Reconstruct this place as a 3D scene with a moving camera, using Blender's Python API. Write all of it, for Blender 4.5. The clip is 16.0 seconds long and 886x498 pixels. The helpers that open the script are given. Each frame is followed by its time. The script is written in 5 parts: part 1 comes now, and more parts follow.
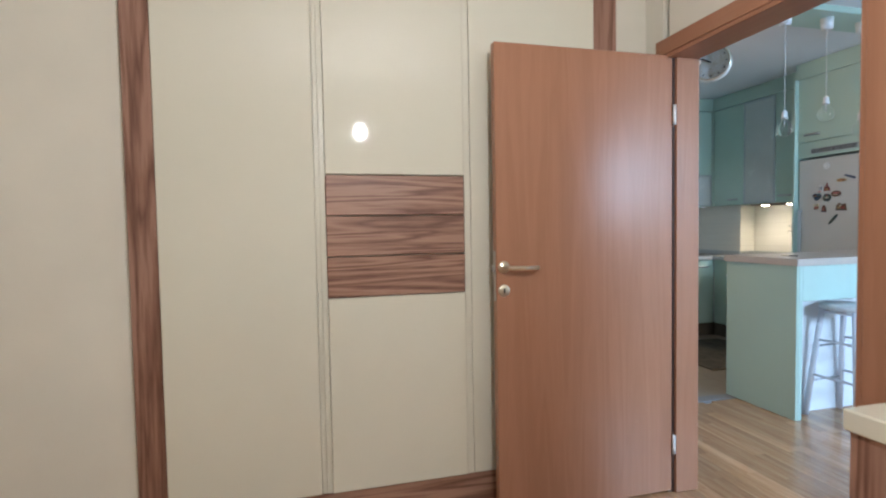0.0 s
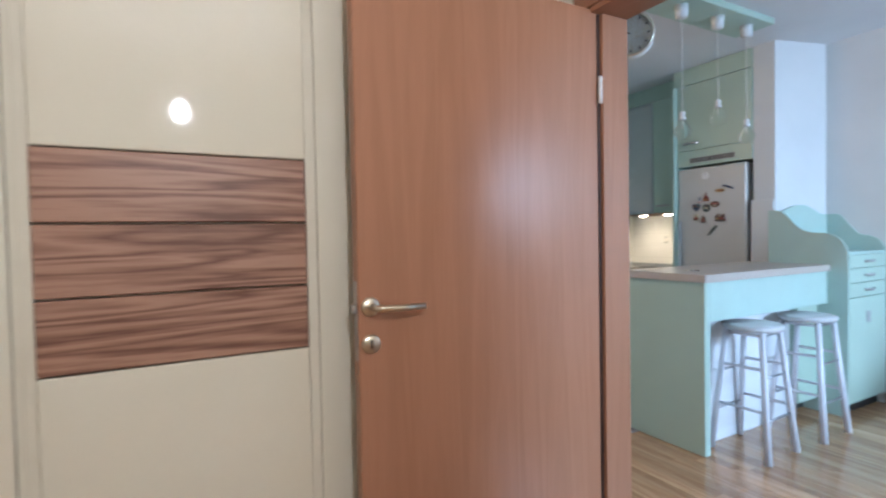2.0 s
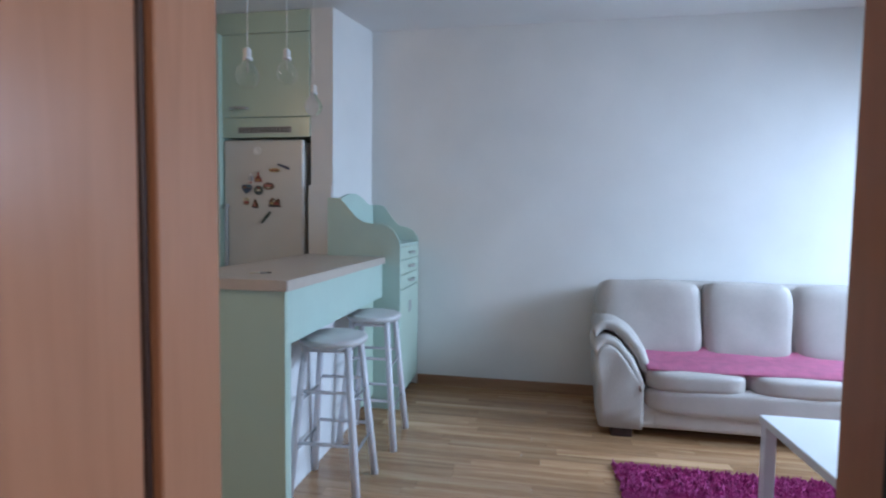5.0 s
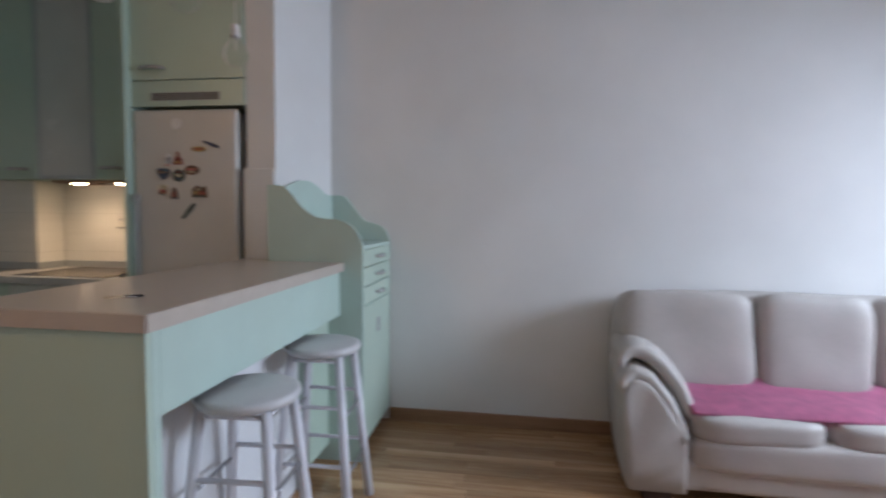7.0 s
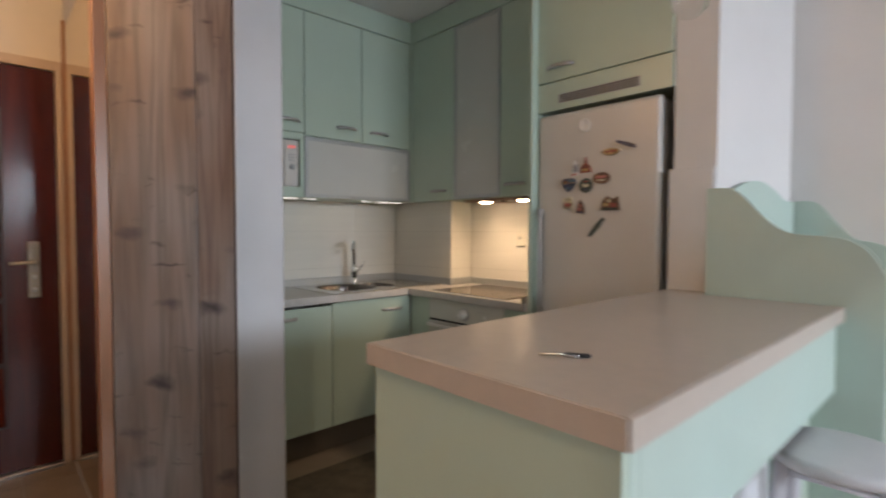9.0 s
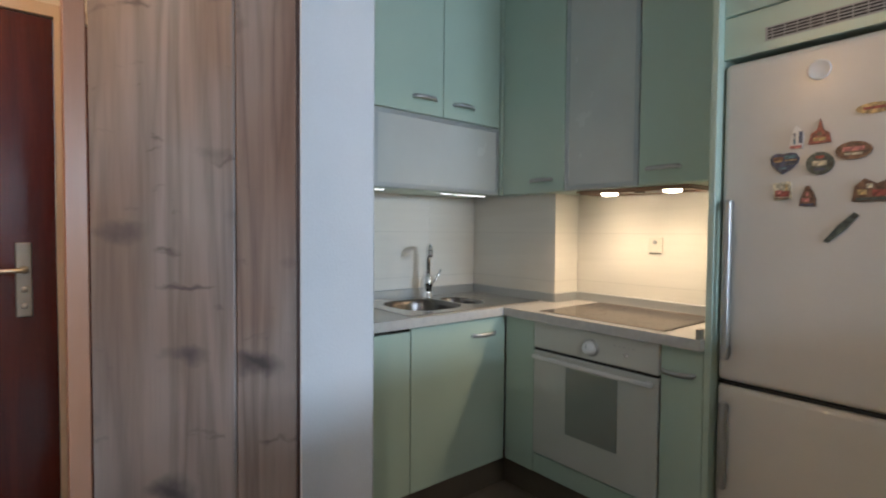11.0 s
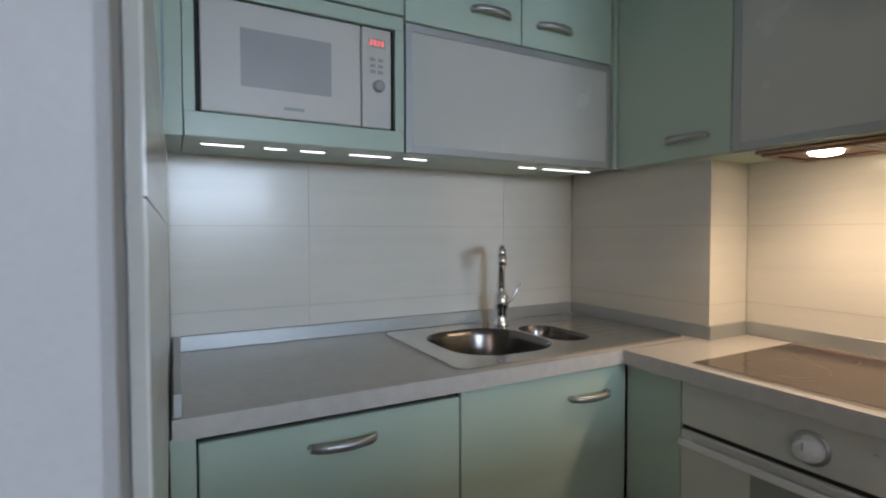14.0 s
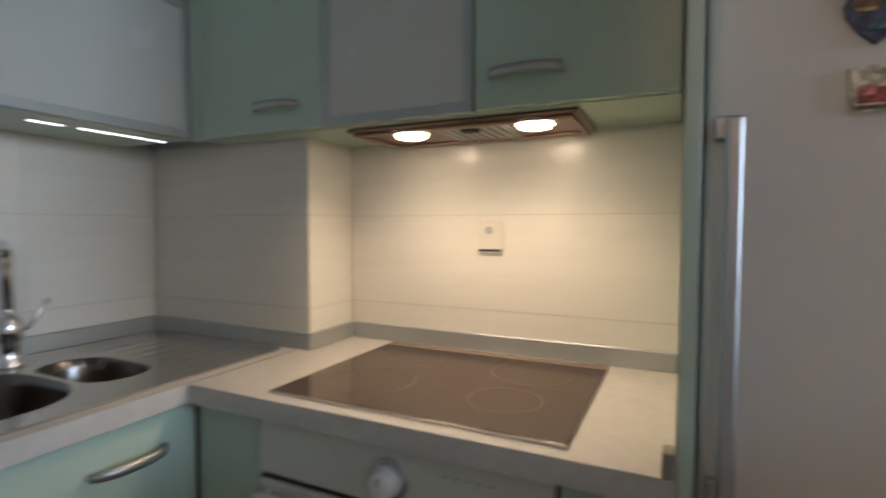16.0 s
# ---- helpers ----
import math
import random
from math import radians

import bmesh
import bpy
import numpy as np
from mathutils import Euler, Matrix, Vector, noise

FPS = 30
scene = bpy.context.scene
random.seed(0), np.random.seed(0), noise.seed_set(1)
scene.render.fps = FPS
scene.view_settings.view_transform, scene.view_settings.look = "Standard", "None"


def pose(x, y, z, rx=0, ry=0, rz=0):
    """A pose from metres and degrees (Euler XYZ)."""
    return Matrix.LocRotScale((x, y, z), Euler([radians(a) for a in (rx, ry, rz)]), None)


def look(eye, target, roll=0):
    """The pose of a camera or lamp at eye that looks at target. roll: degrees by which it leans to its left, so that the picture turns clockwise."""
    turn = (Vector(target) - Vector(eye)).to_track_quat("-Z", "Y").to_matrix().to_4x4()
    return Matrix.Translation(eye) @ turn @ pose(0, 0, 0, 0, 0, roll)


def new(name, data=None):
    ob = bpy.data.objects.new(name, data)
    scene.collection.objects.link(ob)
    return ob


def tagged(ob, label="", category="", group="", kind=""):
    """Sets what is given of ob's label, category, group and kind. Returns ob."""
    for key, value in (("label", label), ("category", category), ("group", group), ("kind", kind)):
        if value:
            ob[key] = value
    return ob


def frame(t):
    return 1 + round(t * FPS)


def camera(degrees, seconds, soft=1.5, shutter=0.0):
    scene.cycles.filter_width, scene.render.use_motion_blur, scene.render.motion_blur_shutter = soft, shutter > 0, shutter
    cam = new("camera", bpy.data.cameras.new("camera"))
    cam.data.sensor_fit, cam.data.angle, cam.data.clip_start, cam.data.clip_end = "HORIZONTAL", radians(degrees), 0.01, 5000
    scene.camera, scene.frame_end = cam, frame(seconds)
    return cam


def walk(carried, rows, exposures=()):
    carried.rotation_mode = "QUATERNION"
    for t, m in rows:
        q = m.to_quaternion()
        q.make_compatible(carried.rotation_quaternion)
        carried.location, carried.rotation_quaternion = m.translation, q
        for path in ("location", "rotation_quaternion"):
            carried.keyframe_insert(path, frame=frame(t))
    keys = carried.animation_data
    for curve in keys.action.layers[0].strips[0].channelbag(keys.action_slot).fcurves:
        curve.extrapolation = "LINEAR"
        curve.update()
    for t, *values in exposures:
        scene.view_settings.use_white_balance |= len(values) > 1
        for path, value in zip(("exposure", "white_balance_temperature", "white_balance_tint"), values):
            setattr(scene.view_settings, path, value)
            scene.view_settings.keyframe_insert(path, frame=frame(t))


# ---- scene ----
cam = camera(83.0, 16.0, soft=2.1, shutter=0.5)
PATH = [
    (0, (0.318, 0.48, 1.261), (0.82, 2.414, 1.178), -1.0),
    (0.5, (0.366, 0.679, 1.263), (0.906, 2.604, 1.191), -1.2),
    (1, (0.453, 0.894, 1.255), (1.086, 2.79, 1.211), -1.3),
    (1.5, (0.568, 1.054, 1.269), (1.313, 2.91, 1.227), -1.3),
    (2, (0.631, 1.205, 1.275), (1.592, 2.958, 1.223), -1.1),
    (2.5, (0.695, 1.391, 1.268), (1.926, 2.966, 1.218), -1.2),
    (3, (0.825, 1.575, 1.257), (2.268, 2.958, 1.199), -0.7),
    (3.5, (0.994, 1.67, 1.261), (2.608, 2.849, 1.196), -0.9),
    (4, (1.134, 1.797, 1.239), (2.927, 2.676, 1.174), -0.2),
    (4.5, (1.238, 1.910, 1.281), (3.157, 2.472, 1.19), 0.5),
    (6.8, (2.124, 2.094, 1.259), (4.117, 2.213, 1.133), 0.8),
    (7, (2.181, 2.085, 1.269), (4.157, 2.364, 1.138), 0.7),
    (7.5, (2.327, 2.13, 1.271), (4.207, 2.803, 1.147), 0.6),
    (8, (2.456, 2.289, 1.275), (4.194, 3.272, 1.159), 0.6),
    (8.5, (2.542, 2.472, 1.272), (4.112, 3.708, 1.177), 0.2),
    (9, (2.647, 2.639, 1.261), (4.0, 4.11, 1.19), 0.1),
    (9.5, (2.759, 2.814, 1.266), (3.899, 4.455, 1.198), -0.2),
    (11.8, (3.042, 3.645, 1.255), (4.346, 5.159, 1.183), 0.8),
    (12, (3.108, 3.673, 1.256), (4.405, 5.194, 1.181), 1.1),
    (12.5, (3.195, 3.800, 1.252), (4.490, 5.321, 1.178), 1.0),
    (13, (3.305, 3.890, 1.240), (4.453, 5.525, 1.177), 0.7),
    (13.5, (3.413, 4.0, 1.245), (4.396, 5.74, 1.181), -0.1),
    (14, (3.488, 4.097, 1.238), (4.434, 5.858, 1.172), -0.1),
    (14.5, (3.534, 4.19, 1.238), (4.649, 5.85, 1.162), 0.1),
    (15, (3.599, 4.229, 1.234), (4.975, 5.679, 1.152), 0.2),
    (15.5, (3.755, 4.223, 1.225), (5.356, 5.419, 1.143), 0.1),
    (16, (3.92, 4.189, 1.228), (5.725, 5.048, 1.139), 0.1),
]
EXPOSURES = [(0, -0.05, 5900, 9), (2.5, -0.08, 5850, 13), (3.3, -0.15, 6050, 15), (4, -0.44, 6050, 16), (4.5, -0.6, 6100, 16), (7, -0.93, 7400, 24), (8, -0.68, 8000, 28), (9, -0.38, 8300, 25), (9.5, -0.15, 7900, 17), (12, -0.02, 6850, 17), (12.7, -0.13, 6850, 17), (13.5, -0.40, 7200, 21), (14.5, -0.36, 7000, 21), (15.4, -0.32, 6850, 19), (16, -0.5, 6850, 19)]
walk(cam, [(t, look(eye, target, roll)) for t, eye, target, roll in PATH], EXPOSURES)


# ---- world and lights ----
SKY = bpy.data.worlds.new("sky")
scene.world = SKY
SKY.use_nodes = True
_sky = SKY.node_tree.nodes.new("ShaderNodeTexSky")
_sky.sky_type, _sky.sun_disc = "NISHITA", False
_sky.sun_elevation, _sky.sun_rotation = radians(38), radians(200)
_bg = SKY.node_tree.nodes["Background"]
_bg.inputs[1].default_value = 0.12
SKY.node_tree.links.new(_sky.outputs[0], _bg.inputs[0])


def lamp(name, kind, m, energy, color, **more):
    data = bpy.data.lights.new(name, kind)
    data.energy, data.color = energy, color
    for key, value in more.items():
        if key == "shape":
            data.shape = value
        elif key == "size":
            data.size = value
        elif key == "size_y":
            data.size_y = value
        elif key == "radius":
            data.shadow_soft_size = value
        elif key == "angle":
            data.angle = value
        elif key == "spot":
            data.spot_size = value
        elif key == "blend":
            data.spot_blend = value
        elif key == "spread":
            data.spread = value
    ob = new(name, data)
    ob.matrix_basis = m
    return ob


CEIL = 2.71
DAY = (0.53, 0.76, 1.0)
lamp("daylight_through_balcony_window", "AREA", look((4.05, -1.44, 1.85), (4.05, 3.0, -0.9)), 136, DAY, shape="RECTANGLE", size=1.7, size_y=0.9, spread=radians(124))
lamp("hall_ceiling_bulb", "POINT", pose(2.15, 4.58, 2.40), 27, (1.0, 0.64, 0.33), radius=0.16)
lamp("hood_bulb_a", "SPOT", look((4.90, 4.775, 1.425), (4.90, 4.775, 0.0)), 9.5, (1.0, 0.80, 0.56), radius=0.03, spot=radians(150), blend=1.0)
lamp("hood_bulb_b", "SPOT", look((4.90, 4.475, 1.425), (4.90, 4.475, 0.0)), 9.5, (1.0, 0.80, 0.56), radius=0.03, spot=radians(150), blend=1.0)


# ---- materials ----
def nodes_of(name):
    m = bpy.data.materials.new(name)
    m.use_nodes = True
    t = m.node_tree
    return m, t, t.nodes["Principled BSDF"]


def put_color(t, b, socket, low, high, at):
    ramp = t.nodes.new("ShaderNodeValToRGB")
    ramp.color_ramp.elements[0].position, ramp.color_ramp.elements[1].position = at
    ramp.color_ramp.elements[0].color = (*low, 1)
    ramp.color_ramp.elements[1].color = (*high, 1)
    t.links.new(socket, ramp.inputs[0])
    return ramp


def paint(name, color, rough=0.5, metal=0.0, vary=0.05, scale=6.0, bump=0.0, fine=180.0, coat=0.0, stretch=(1, 1, 1), spec=0.5):
    """A plain surface with slight mottling at two scales and a fine relief."""
    m, t, b = nodes_of(name)
    tc, mp = t.nodes.new("ShaderNodeTexCoord"), t.nodes.new("ShaderNodeMapping")
    mp.inputs["Scale"].default_value = stretch
    t.links.new(tc.outputs["Object"], mp.inputs[0])
    big, small = t.nodes.new("ShaderNodeTexNoise"), t.nodes.new("ShaderNodeTexNoise")
    big.inputs["Scale"].default_value, small.inputs["Scale"].default_value = scale, fine
    big.inputs["Detail"].default_value = 4
    t.links.new(mp.outputs[0], big.inputs[0])
    t.links.new(mp.outputs[0], small.inputs[0])
    mix = t.nodes.new("ShaderNodeMath")
    mix.operation = "MULTIPLY_ADD"
    mix.inputs[1].default_value = 0.35
    t.links.new(small.outputs[0], mix.inputs[0])
    t.links.new(big.outputs[0], mix.inputs[2])
    low = tuple(max(0, c * (1 - vary)) for c in color)
    high = tuple(min(1, c * (1 + vary)) for c in color)
    ramp = put_color(t, b, mix.outputs[0], low, high, (0.45, 0.85))
    t.links.new(ramp.outputs[0], b.inputs["Base Color"])
    rr = t.nodes.new("ShaderNodeMapRange")
    rr.inputs["To Min"].default_value, rr.inputs["To Max"].default_value = rough * 0.85, min(1, rough * 1.15)
    t.links.new(big.outputs[0], rr.inputs[0])
    t.links.new(rr.outputs[0], b.inputs["Roughness"])
    b.inputs["Metallic"].default_value = metal
    b.inputs["Coat Weight"].default_value = coat
    b.inputs["Coat Roughness"].default_value = 0.03
    b.inputs["Specular IOR Level"].default_value = spec
    if bump:
        bp = t.nodes.new("ShaderNodeBump")
        bp.inputs["Strength"].default_value, bp.inputs["Distance"].default_value = bump, 0.002
        t.links.new(small.outputs[0], bp.inputs["Height"])
        t.links.new(bp.outputs[0], b.inputs["Normal"])
    return m


def wood(name, dark, mid, light, axis="z", rings=22.0, rough=0.4, bump=0.1, coat=0.0, knots=0.0, patch=None, spec=0.5, random_shade=0.0, figure=3.0, spread=(0.25, 0.75)):
    """Wood whose grain runs along an axis: stretched figure, fine pores, and knots where asked for."""
    m, t, b = nodes_of(name)
    tc, mp = t.nodes.new("ShaderNodeTexCoord"), t.nodes.new("ShaderNodeMapping")
    s = {"x": (0.06, 1, 1), "y": (1, 0.06, 1), "z": (1, 1, 0.06)}[axis]
    mp.inputs["Scale"].default_value = s
    info = t.nodes.new("ShaderNodeObjectInfo")
    comb = t.nodes.new("ShaderNodeVectorMath")
    comb.operation = "SCALE"
    comb.inputs[0].default_value = (7.3, 5.1, 3.7)
    t.links.new(info.outputs["Random"], comb.inputs["Scale"])
    add = t.nodes.new("ShaderNodeVectorMath")
    t.links.new(tc.outputs["Object"], add.inputs[0])
    t.links.new(comb.outputs[0], add.inputs[1])
    t.links.new(add.outputs[0], mp.inputs[0])
    warp = t.nodes.new("ShaderNodeTexNoise")
    warp.inputs["Scale"].default_value, warp.inputs["Detail"].default_value, warp.inputs["Distortion"].default_value = figure, 3, 0.6
    t.links.new(mp.outputs[0], warp.inputs[0])
    ring = t.nodes.new("ShaderNodeMath")
    ring.operation = "MULTIPLY"
    ring.inputs[1].default_value = rings
    t.links.new(warp.outputs[0], ring.inputs[0])
    tri = t.nodes.new("ShaderNodeMath")
    tri.operation = "PINGPONG"
    tri.inputs[1].default_value = 1.0
    t.links.new(ring.outputs[0], tri.inputs[0])
    pore = t.nodes.new("ShaderNodeTexNoise")
    pore.inputs["Scale"].default_value, pore.inputs["Detail"].default_value = 160, 5
    t.links.new(mp.outputs[0], pore.inputs[0])
    mixed = t.nodes.new("ShaderNodeMath")
    mixed.operation = "MULTIPLY_ADD"
    mixed.inputs[1].default_value = 0.55
    half = t.nodes.new("ShaderNodeMath")
    half.operation = "MULTIPLY"
    half.inputs[1].default_value = 0.55
    t.links.new(pore.outputs[0], half.inputs[0])
    t.links.new(tri.outputs[0], mixed.inputs[0])
    t.links.new(half.outputs[0], mixed.inputs[2])
    ramp = put_color(t, b, mixed.outputs[0], dark, light, spread)
    e = ramp.color_ramp.elements.new((spread[0] + spread[1]) / 2)
    e.color = (*mid, 1)
    color = ramp.outputs[0]
    if random_shade:
        hsv = t.nodes.new("ShaderNodeHueSaturation")
        mr = t.nodes.new("ShaderNodeMapRange")
        mr.inputs["To Min"].default_value, mr.inputs["To Max"].default_value = 1 - random_shade, 1 + random_shade
        t.links.new(info.outputs["Random"], mr.inputs[0])
        t.links.new(mr.outputs[0], hsv.inputs["Value"])
        t.links.new(color, hsv.inputs["Color"])
        color = hsv.outputs[0]
    if patch:
        pn = t.nodes.new("ShaderNodeTexNoise")
        pn.inputs["Scale"].default_value, pn.inputs["Detail"].default_value = 4.5, 2
        pmap = t.nodes.new("ShaderNodeMapping")
        pmap.inputs["Scale"].default_value = (1, 1, 0.4)
        t.links.new(add.outputs[0], pmap.inputs[0])
        t.links.new(pmap.outputs[0], pn.inputs[0])
        pr = t.nodes.new("ShaderNodeMapRange")
        pr.inputs["From Min"].default_value, pr.inputs["From Max"].default_value = 0.40, 0.62
        pr.inputs["To Max"].default_value = 0.75
        t.links.new(pn.outputs[0], pr.inputs[0])
        pm = t.nodes.new("ShaderNodeMix")
        pm.data_type, pm.blend_type = "RGBA", "MULTIPLY"
        t.links.new(pr.outputs[0], pm.inputs[0])
        t.links.new(color, pm.inputs[6])
        pm.inputs[7].default_value = (*patch, 1)
        color = pm.outputs[2]
    if knots:
        kmap = t.nodes.new("ShaderNodeMapping")
        kmap.inputs["Scale"].default_value = {"x": (1.9, 1, 1), "y": (1, 1.9, 1), "z": (1, 1, 2.1)}[axis]
        twist = t.nodes.new("ShaderNodeTexNoise")
        twist.inputs["Scale"].default_value, twist.inputs["Detail"].default_value = 16, 3
        t.links.new(add.outputs[0], twist.inputs[0])
        sway = t.nodes.new("ShaderNodeVectorMath")
        sway.operation = "MULTIPLY_ADD"
        sway.inputs[1].default_value = (0.07, 0.07, 0.07)
        t.links.new(twist.outputs[1], sway.inputs[0])
        t.links.new(add.outputs[0], sway.inputs[2])
        t.links.new(sway.outputs[0], kmap.inputs[0])
        vor = t.nodes.new("ShaderNodeTexVoronoi")
        vor.inputs["Scale"].default_value = 4.2
        t.links.new(kmap.outputs[0], vor.inputs[0])
        kr = t.nodes.new("ShaderNodeMapRange")
        kr.inputs["From Min"].default_value, kr.inputs["From Max"].default_value = 0.06, 0.26
        kr.inputs["To Min"].default_value, kr.inputs["To Max"].default_value = knots, 0.0
        t.links.new(vor.outputs["Distance"], kr.inputs[0])
        mk = t.nodes.new("ShaderNodeMix")
        mk.data_type = "RGBA"
        t.links.new(kr.outputs[0], mk.inputs[0])
        t.links.new(color, mk.inputs[6])
        mk.inputs[7].default_value = (dark[0] * 0.3, dark[1] * 0.3, dark[2] * 0.35, 1)
        color = mk.outputs[2]
        wmap = t.nodes.new("ShaderNodeMapping")
        wmap.inputs["Scale"].default_value = {"x": (4.0, 1, 1), "y": (1, 4.0, 1), "z": (1, 1, 4.0)}[axis]
        t.links.new(sway.outputs[0], wmap.inputs[0])
        wisp = t.nodes.new("ShaderNodeTexNoise")
        wisp.inputs["Scale"].default_value, wisp.inputs["Detail"].default_value = 7.5, 4
        t.links.new(wmap.outputs[0], wisp.inputs[0])
        wr = t.nodes.new("ShaderNodeMapRange")
        wr.inputs["From Min"].default_value, wr.inputs["From Max"].default_value = 0.645, 0.74
        wr.inputs["To Max"].default_value = 0.85
        t.links.new(wisp.outputs[0], wr.inputs[0])
        mw = t.nodes.new("ShaderNodeMix")
        mw.data_type = "RGBA"
        t.links.new(wr.outputs[0], mw.inputs[0])
        t.links.new(color, mw.inputs[6])
        mw.inputs[7].default_value = (dark[0] * 0.38, dark[1] * 0.34, dark[2] * 0.34, 1)
        color = mw.outputs[2]
    t.links.new(color, b.inputs["Base Color"])
    b.inputs["Roughness"].default_value = rough
    b.inputs["Specular IOR Level"].default_value = spec
    b.inputs["Coat Weight"].default_value = coat
    b.inputs["Coat Roughness"].default_value = 0.12
    bp = t.nodes.new("ShaderNodeBump")
    bp.inputs["Strength"].default_value, bp.inputs["Distance"].default_value = bump, 0.002
    t.links.new(mixed.outputs[0], bp.inputs["Height"])
    t.links.new(bp.outputs[0], b.inputs["Normal"])
    return m


def glow(name, color, strength):
    m, t, b = nodes_of(name)
    b.inputs["Base Color"].default_value = (*color, 1)
    b.inputs["Emission Color"].default_value = (*color, 1)
    b.inputs["Emission Strength"].default_value = strength
    return m


def glass(name, tint=(0.95, 0.98, 0.97), rough=0.02):
    m, t, b = nodes_of(name)
    b.inputs["Base Color"].default_value = (*tint, 1)
    b.inputs["Transmission Weight"].default_value = 1.0
    b.inputs["Roughness"].default_value = rough
    return m


CREAM_WALL = paint("cream_wall_paint", (0.73, 0.70, 0.61), 0.75, vary=0.04, scale=3, bump=0.15, fine=260)
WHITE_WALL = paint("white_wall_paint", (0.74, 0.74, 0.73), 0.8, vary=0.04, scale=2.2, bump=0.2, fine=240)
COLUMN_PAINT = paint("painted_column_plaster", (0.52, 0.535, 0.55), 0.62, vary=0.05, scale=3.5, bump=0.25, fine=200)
CEILING_PAINT = paint("white_ceiling_paint", (0.76, 0.76, 0.76), 0.85, vary=0.03, scale=2)
CREAM_GLOSS = paint("cream_lacquer", (0.70, 0.68, 0.57), 0.045, vary=0.02, scale=2, coat=0.5)
CREAM_GROOVE = paint("cream_grey_profile", (0.66, 0.64, 0.54), 0.3, vary=0.03)
WALNUT_V = wood("walnut_veneer_upright", (0.145, 0.066, 0.042), (0.245, 0.125, 0.085), (0.35, 0.20, 0.145), "z", rings=12, rough=0.42, figure=9, bump=0.06)
WALNUT_H = wood("walnut_veneer_level", (0.15, 0.070, 0.045), (0.27, 0.145, 0.10), (0.38, 0.225, 0.16), "x", rings=14, rough=0.42, figure=9, bump=0.06)
BEECH_V = wood("beech_veneer_upright", (0.325, 0.157, 0.090), (0.352, 0.173, 0.102), (0.38, 0.190, 0.114), "z", rings=7, spec=0.24, rough=0.29, figure=14, bump=0.02, spread=(0.1, 0.9))
BEECH_H = wood("beech_veneer_level", (0.325, 0.157, 0.090), (0.352, 0.173, 0.102), (0.38, 0.190, 0.114), "y", rings=7, spec=0.24, rough=0.29, figure=14, bump=0.02, spread=(0.1, 0.9))
PARQUET = wood("oak_parquet", (0.34, 0.18, 0.088), (0.46, 0.265, 0.14), (0.55, 0.355, 0.20), "y", rings=4, rough=0.22, figure=8, bump=0.02, random_shade=0.22, coat=0.4)
SKIRTING = wood("oak_skirting", (0.20, 0.10, 0.05), (0.28, 0.15, 0.08), (0.34, 0.19, 0.11), "y", rings=6, rough=0.35, figure=8)
RUSTIC = wood("weathered_pine_boards", (0.170, 0.150, 0.141), (0.212, 0.188, 0.177), (0.247, 0.221, 0.209), "z", rings=12, rough=0.62, figure=9, bump=0.35, knots=0.95, patch=(0.85, 0.66, 0.54))
RUSTIC_BROWN = wood("brown_pine_board", (0.145, 0.112, 0.096), (0.185, 0.145, 0.125), (0.22, 0.175, 0.152), "z", rings=14, rough=0.6, figure=9, bump=0.35, knots=0.95, patch=(0.82, 0.54, 0.40))
MAHOGANY = wood("mahogany_door", (0.052, 0.005, 0.003), (0.072, 0.007, 0.004), (0.092, 0.010, 0.005), "z", rings=4, rough=0.22, figure=10, coat=0.4, spec=0.35)
MINT = paint("mint_laminate", (0.45, 0.575, 0.485), 0.30, vary=0.025, scale=2, coat=0.06)
MINT_EDGE = paint("mint_edging", (0.45, 0.56, 0.465), 0.35, vary=0.02)
MINT_BOARD = paint("mint_painted_board", (0.46, 0.60, 0.54), 0.42, vary=0.03)
WHITE_PANEL = paint("white_back_panel", (0.74, 0.75, 0.77), 0.45, vary=0.02)
TOP_TAUPE = paint("taupe_worktop", (0.47, 0.41, 0.355), 0.30, vary=0.05, scale=30, fine=420)
TOP_EDGE = paint("taupe_worktop_edging", (0.50, 0.43, 0.37), 0.35, vary=0.04, scale=20)
TOP_LIGHT = paint("light_stone_worktop", (0.50, 0.475, 0.44), 0.30, vary=0.07, scale=40, fine=500)
ALU = paint("brushed_aluminium", (0.48, 0.48, 0.475), 0.42, 0.85, vary=0.04, stretch=(0.1, 0.1, 2))
ALU_MATT = paint("matt_aluminium_frame", (0.44, 0.46, 0.46), 0.42, 0.6, vary=0.03)
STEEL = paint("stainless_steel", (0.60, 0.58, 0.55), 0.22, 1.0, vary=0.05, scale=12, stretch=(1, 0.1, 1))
# steel darkened: the dim reflections inside the sink bowls are put into its colour
STEEL_DARK_REFLECTION = paint("stainless_steel_dark_reflection", (0.17, 0.155, 0.145), 0.24, 1.0, vary=0.08, scale=9)
CHROME = paint("chrome", (0.80, 0.81, 0.83), 0.07, 1.0, vary=0.01)
SATIN = paint("satin_nickel", (0.62, 0.56, 0.45), 0.28, 1.0, vary=0.03)
FROST = paint("frosted_white_glass", (0.55, 0.56, 0.53), 0.26, vary=0.02, coat=0.5)
TILE = paint("glazed_white_tile", (0.70, 0.68, 0.62), 0.22, vary=0.03, scale=3, coat=0.08, spec=0.38, bump=0.2, fine=13, stretch=(0.3, 0.3, 6))
GROUT = paint("grey_grout", (0.50, 0.485, 0.44), 0.8, vary=0.05)
FLOOR_TILE = paint("beige_floor_tile", (0.245, 0.196, 0.147), 0.4, vary=0.10, scale=8, fine=90)
PLINTH = paint("brown_grey_plinth", (0.13, 0.105, 0.08), 0.5, vary=0.08)
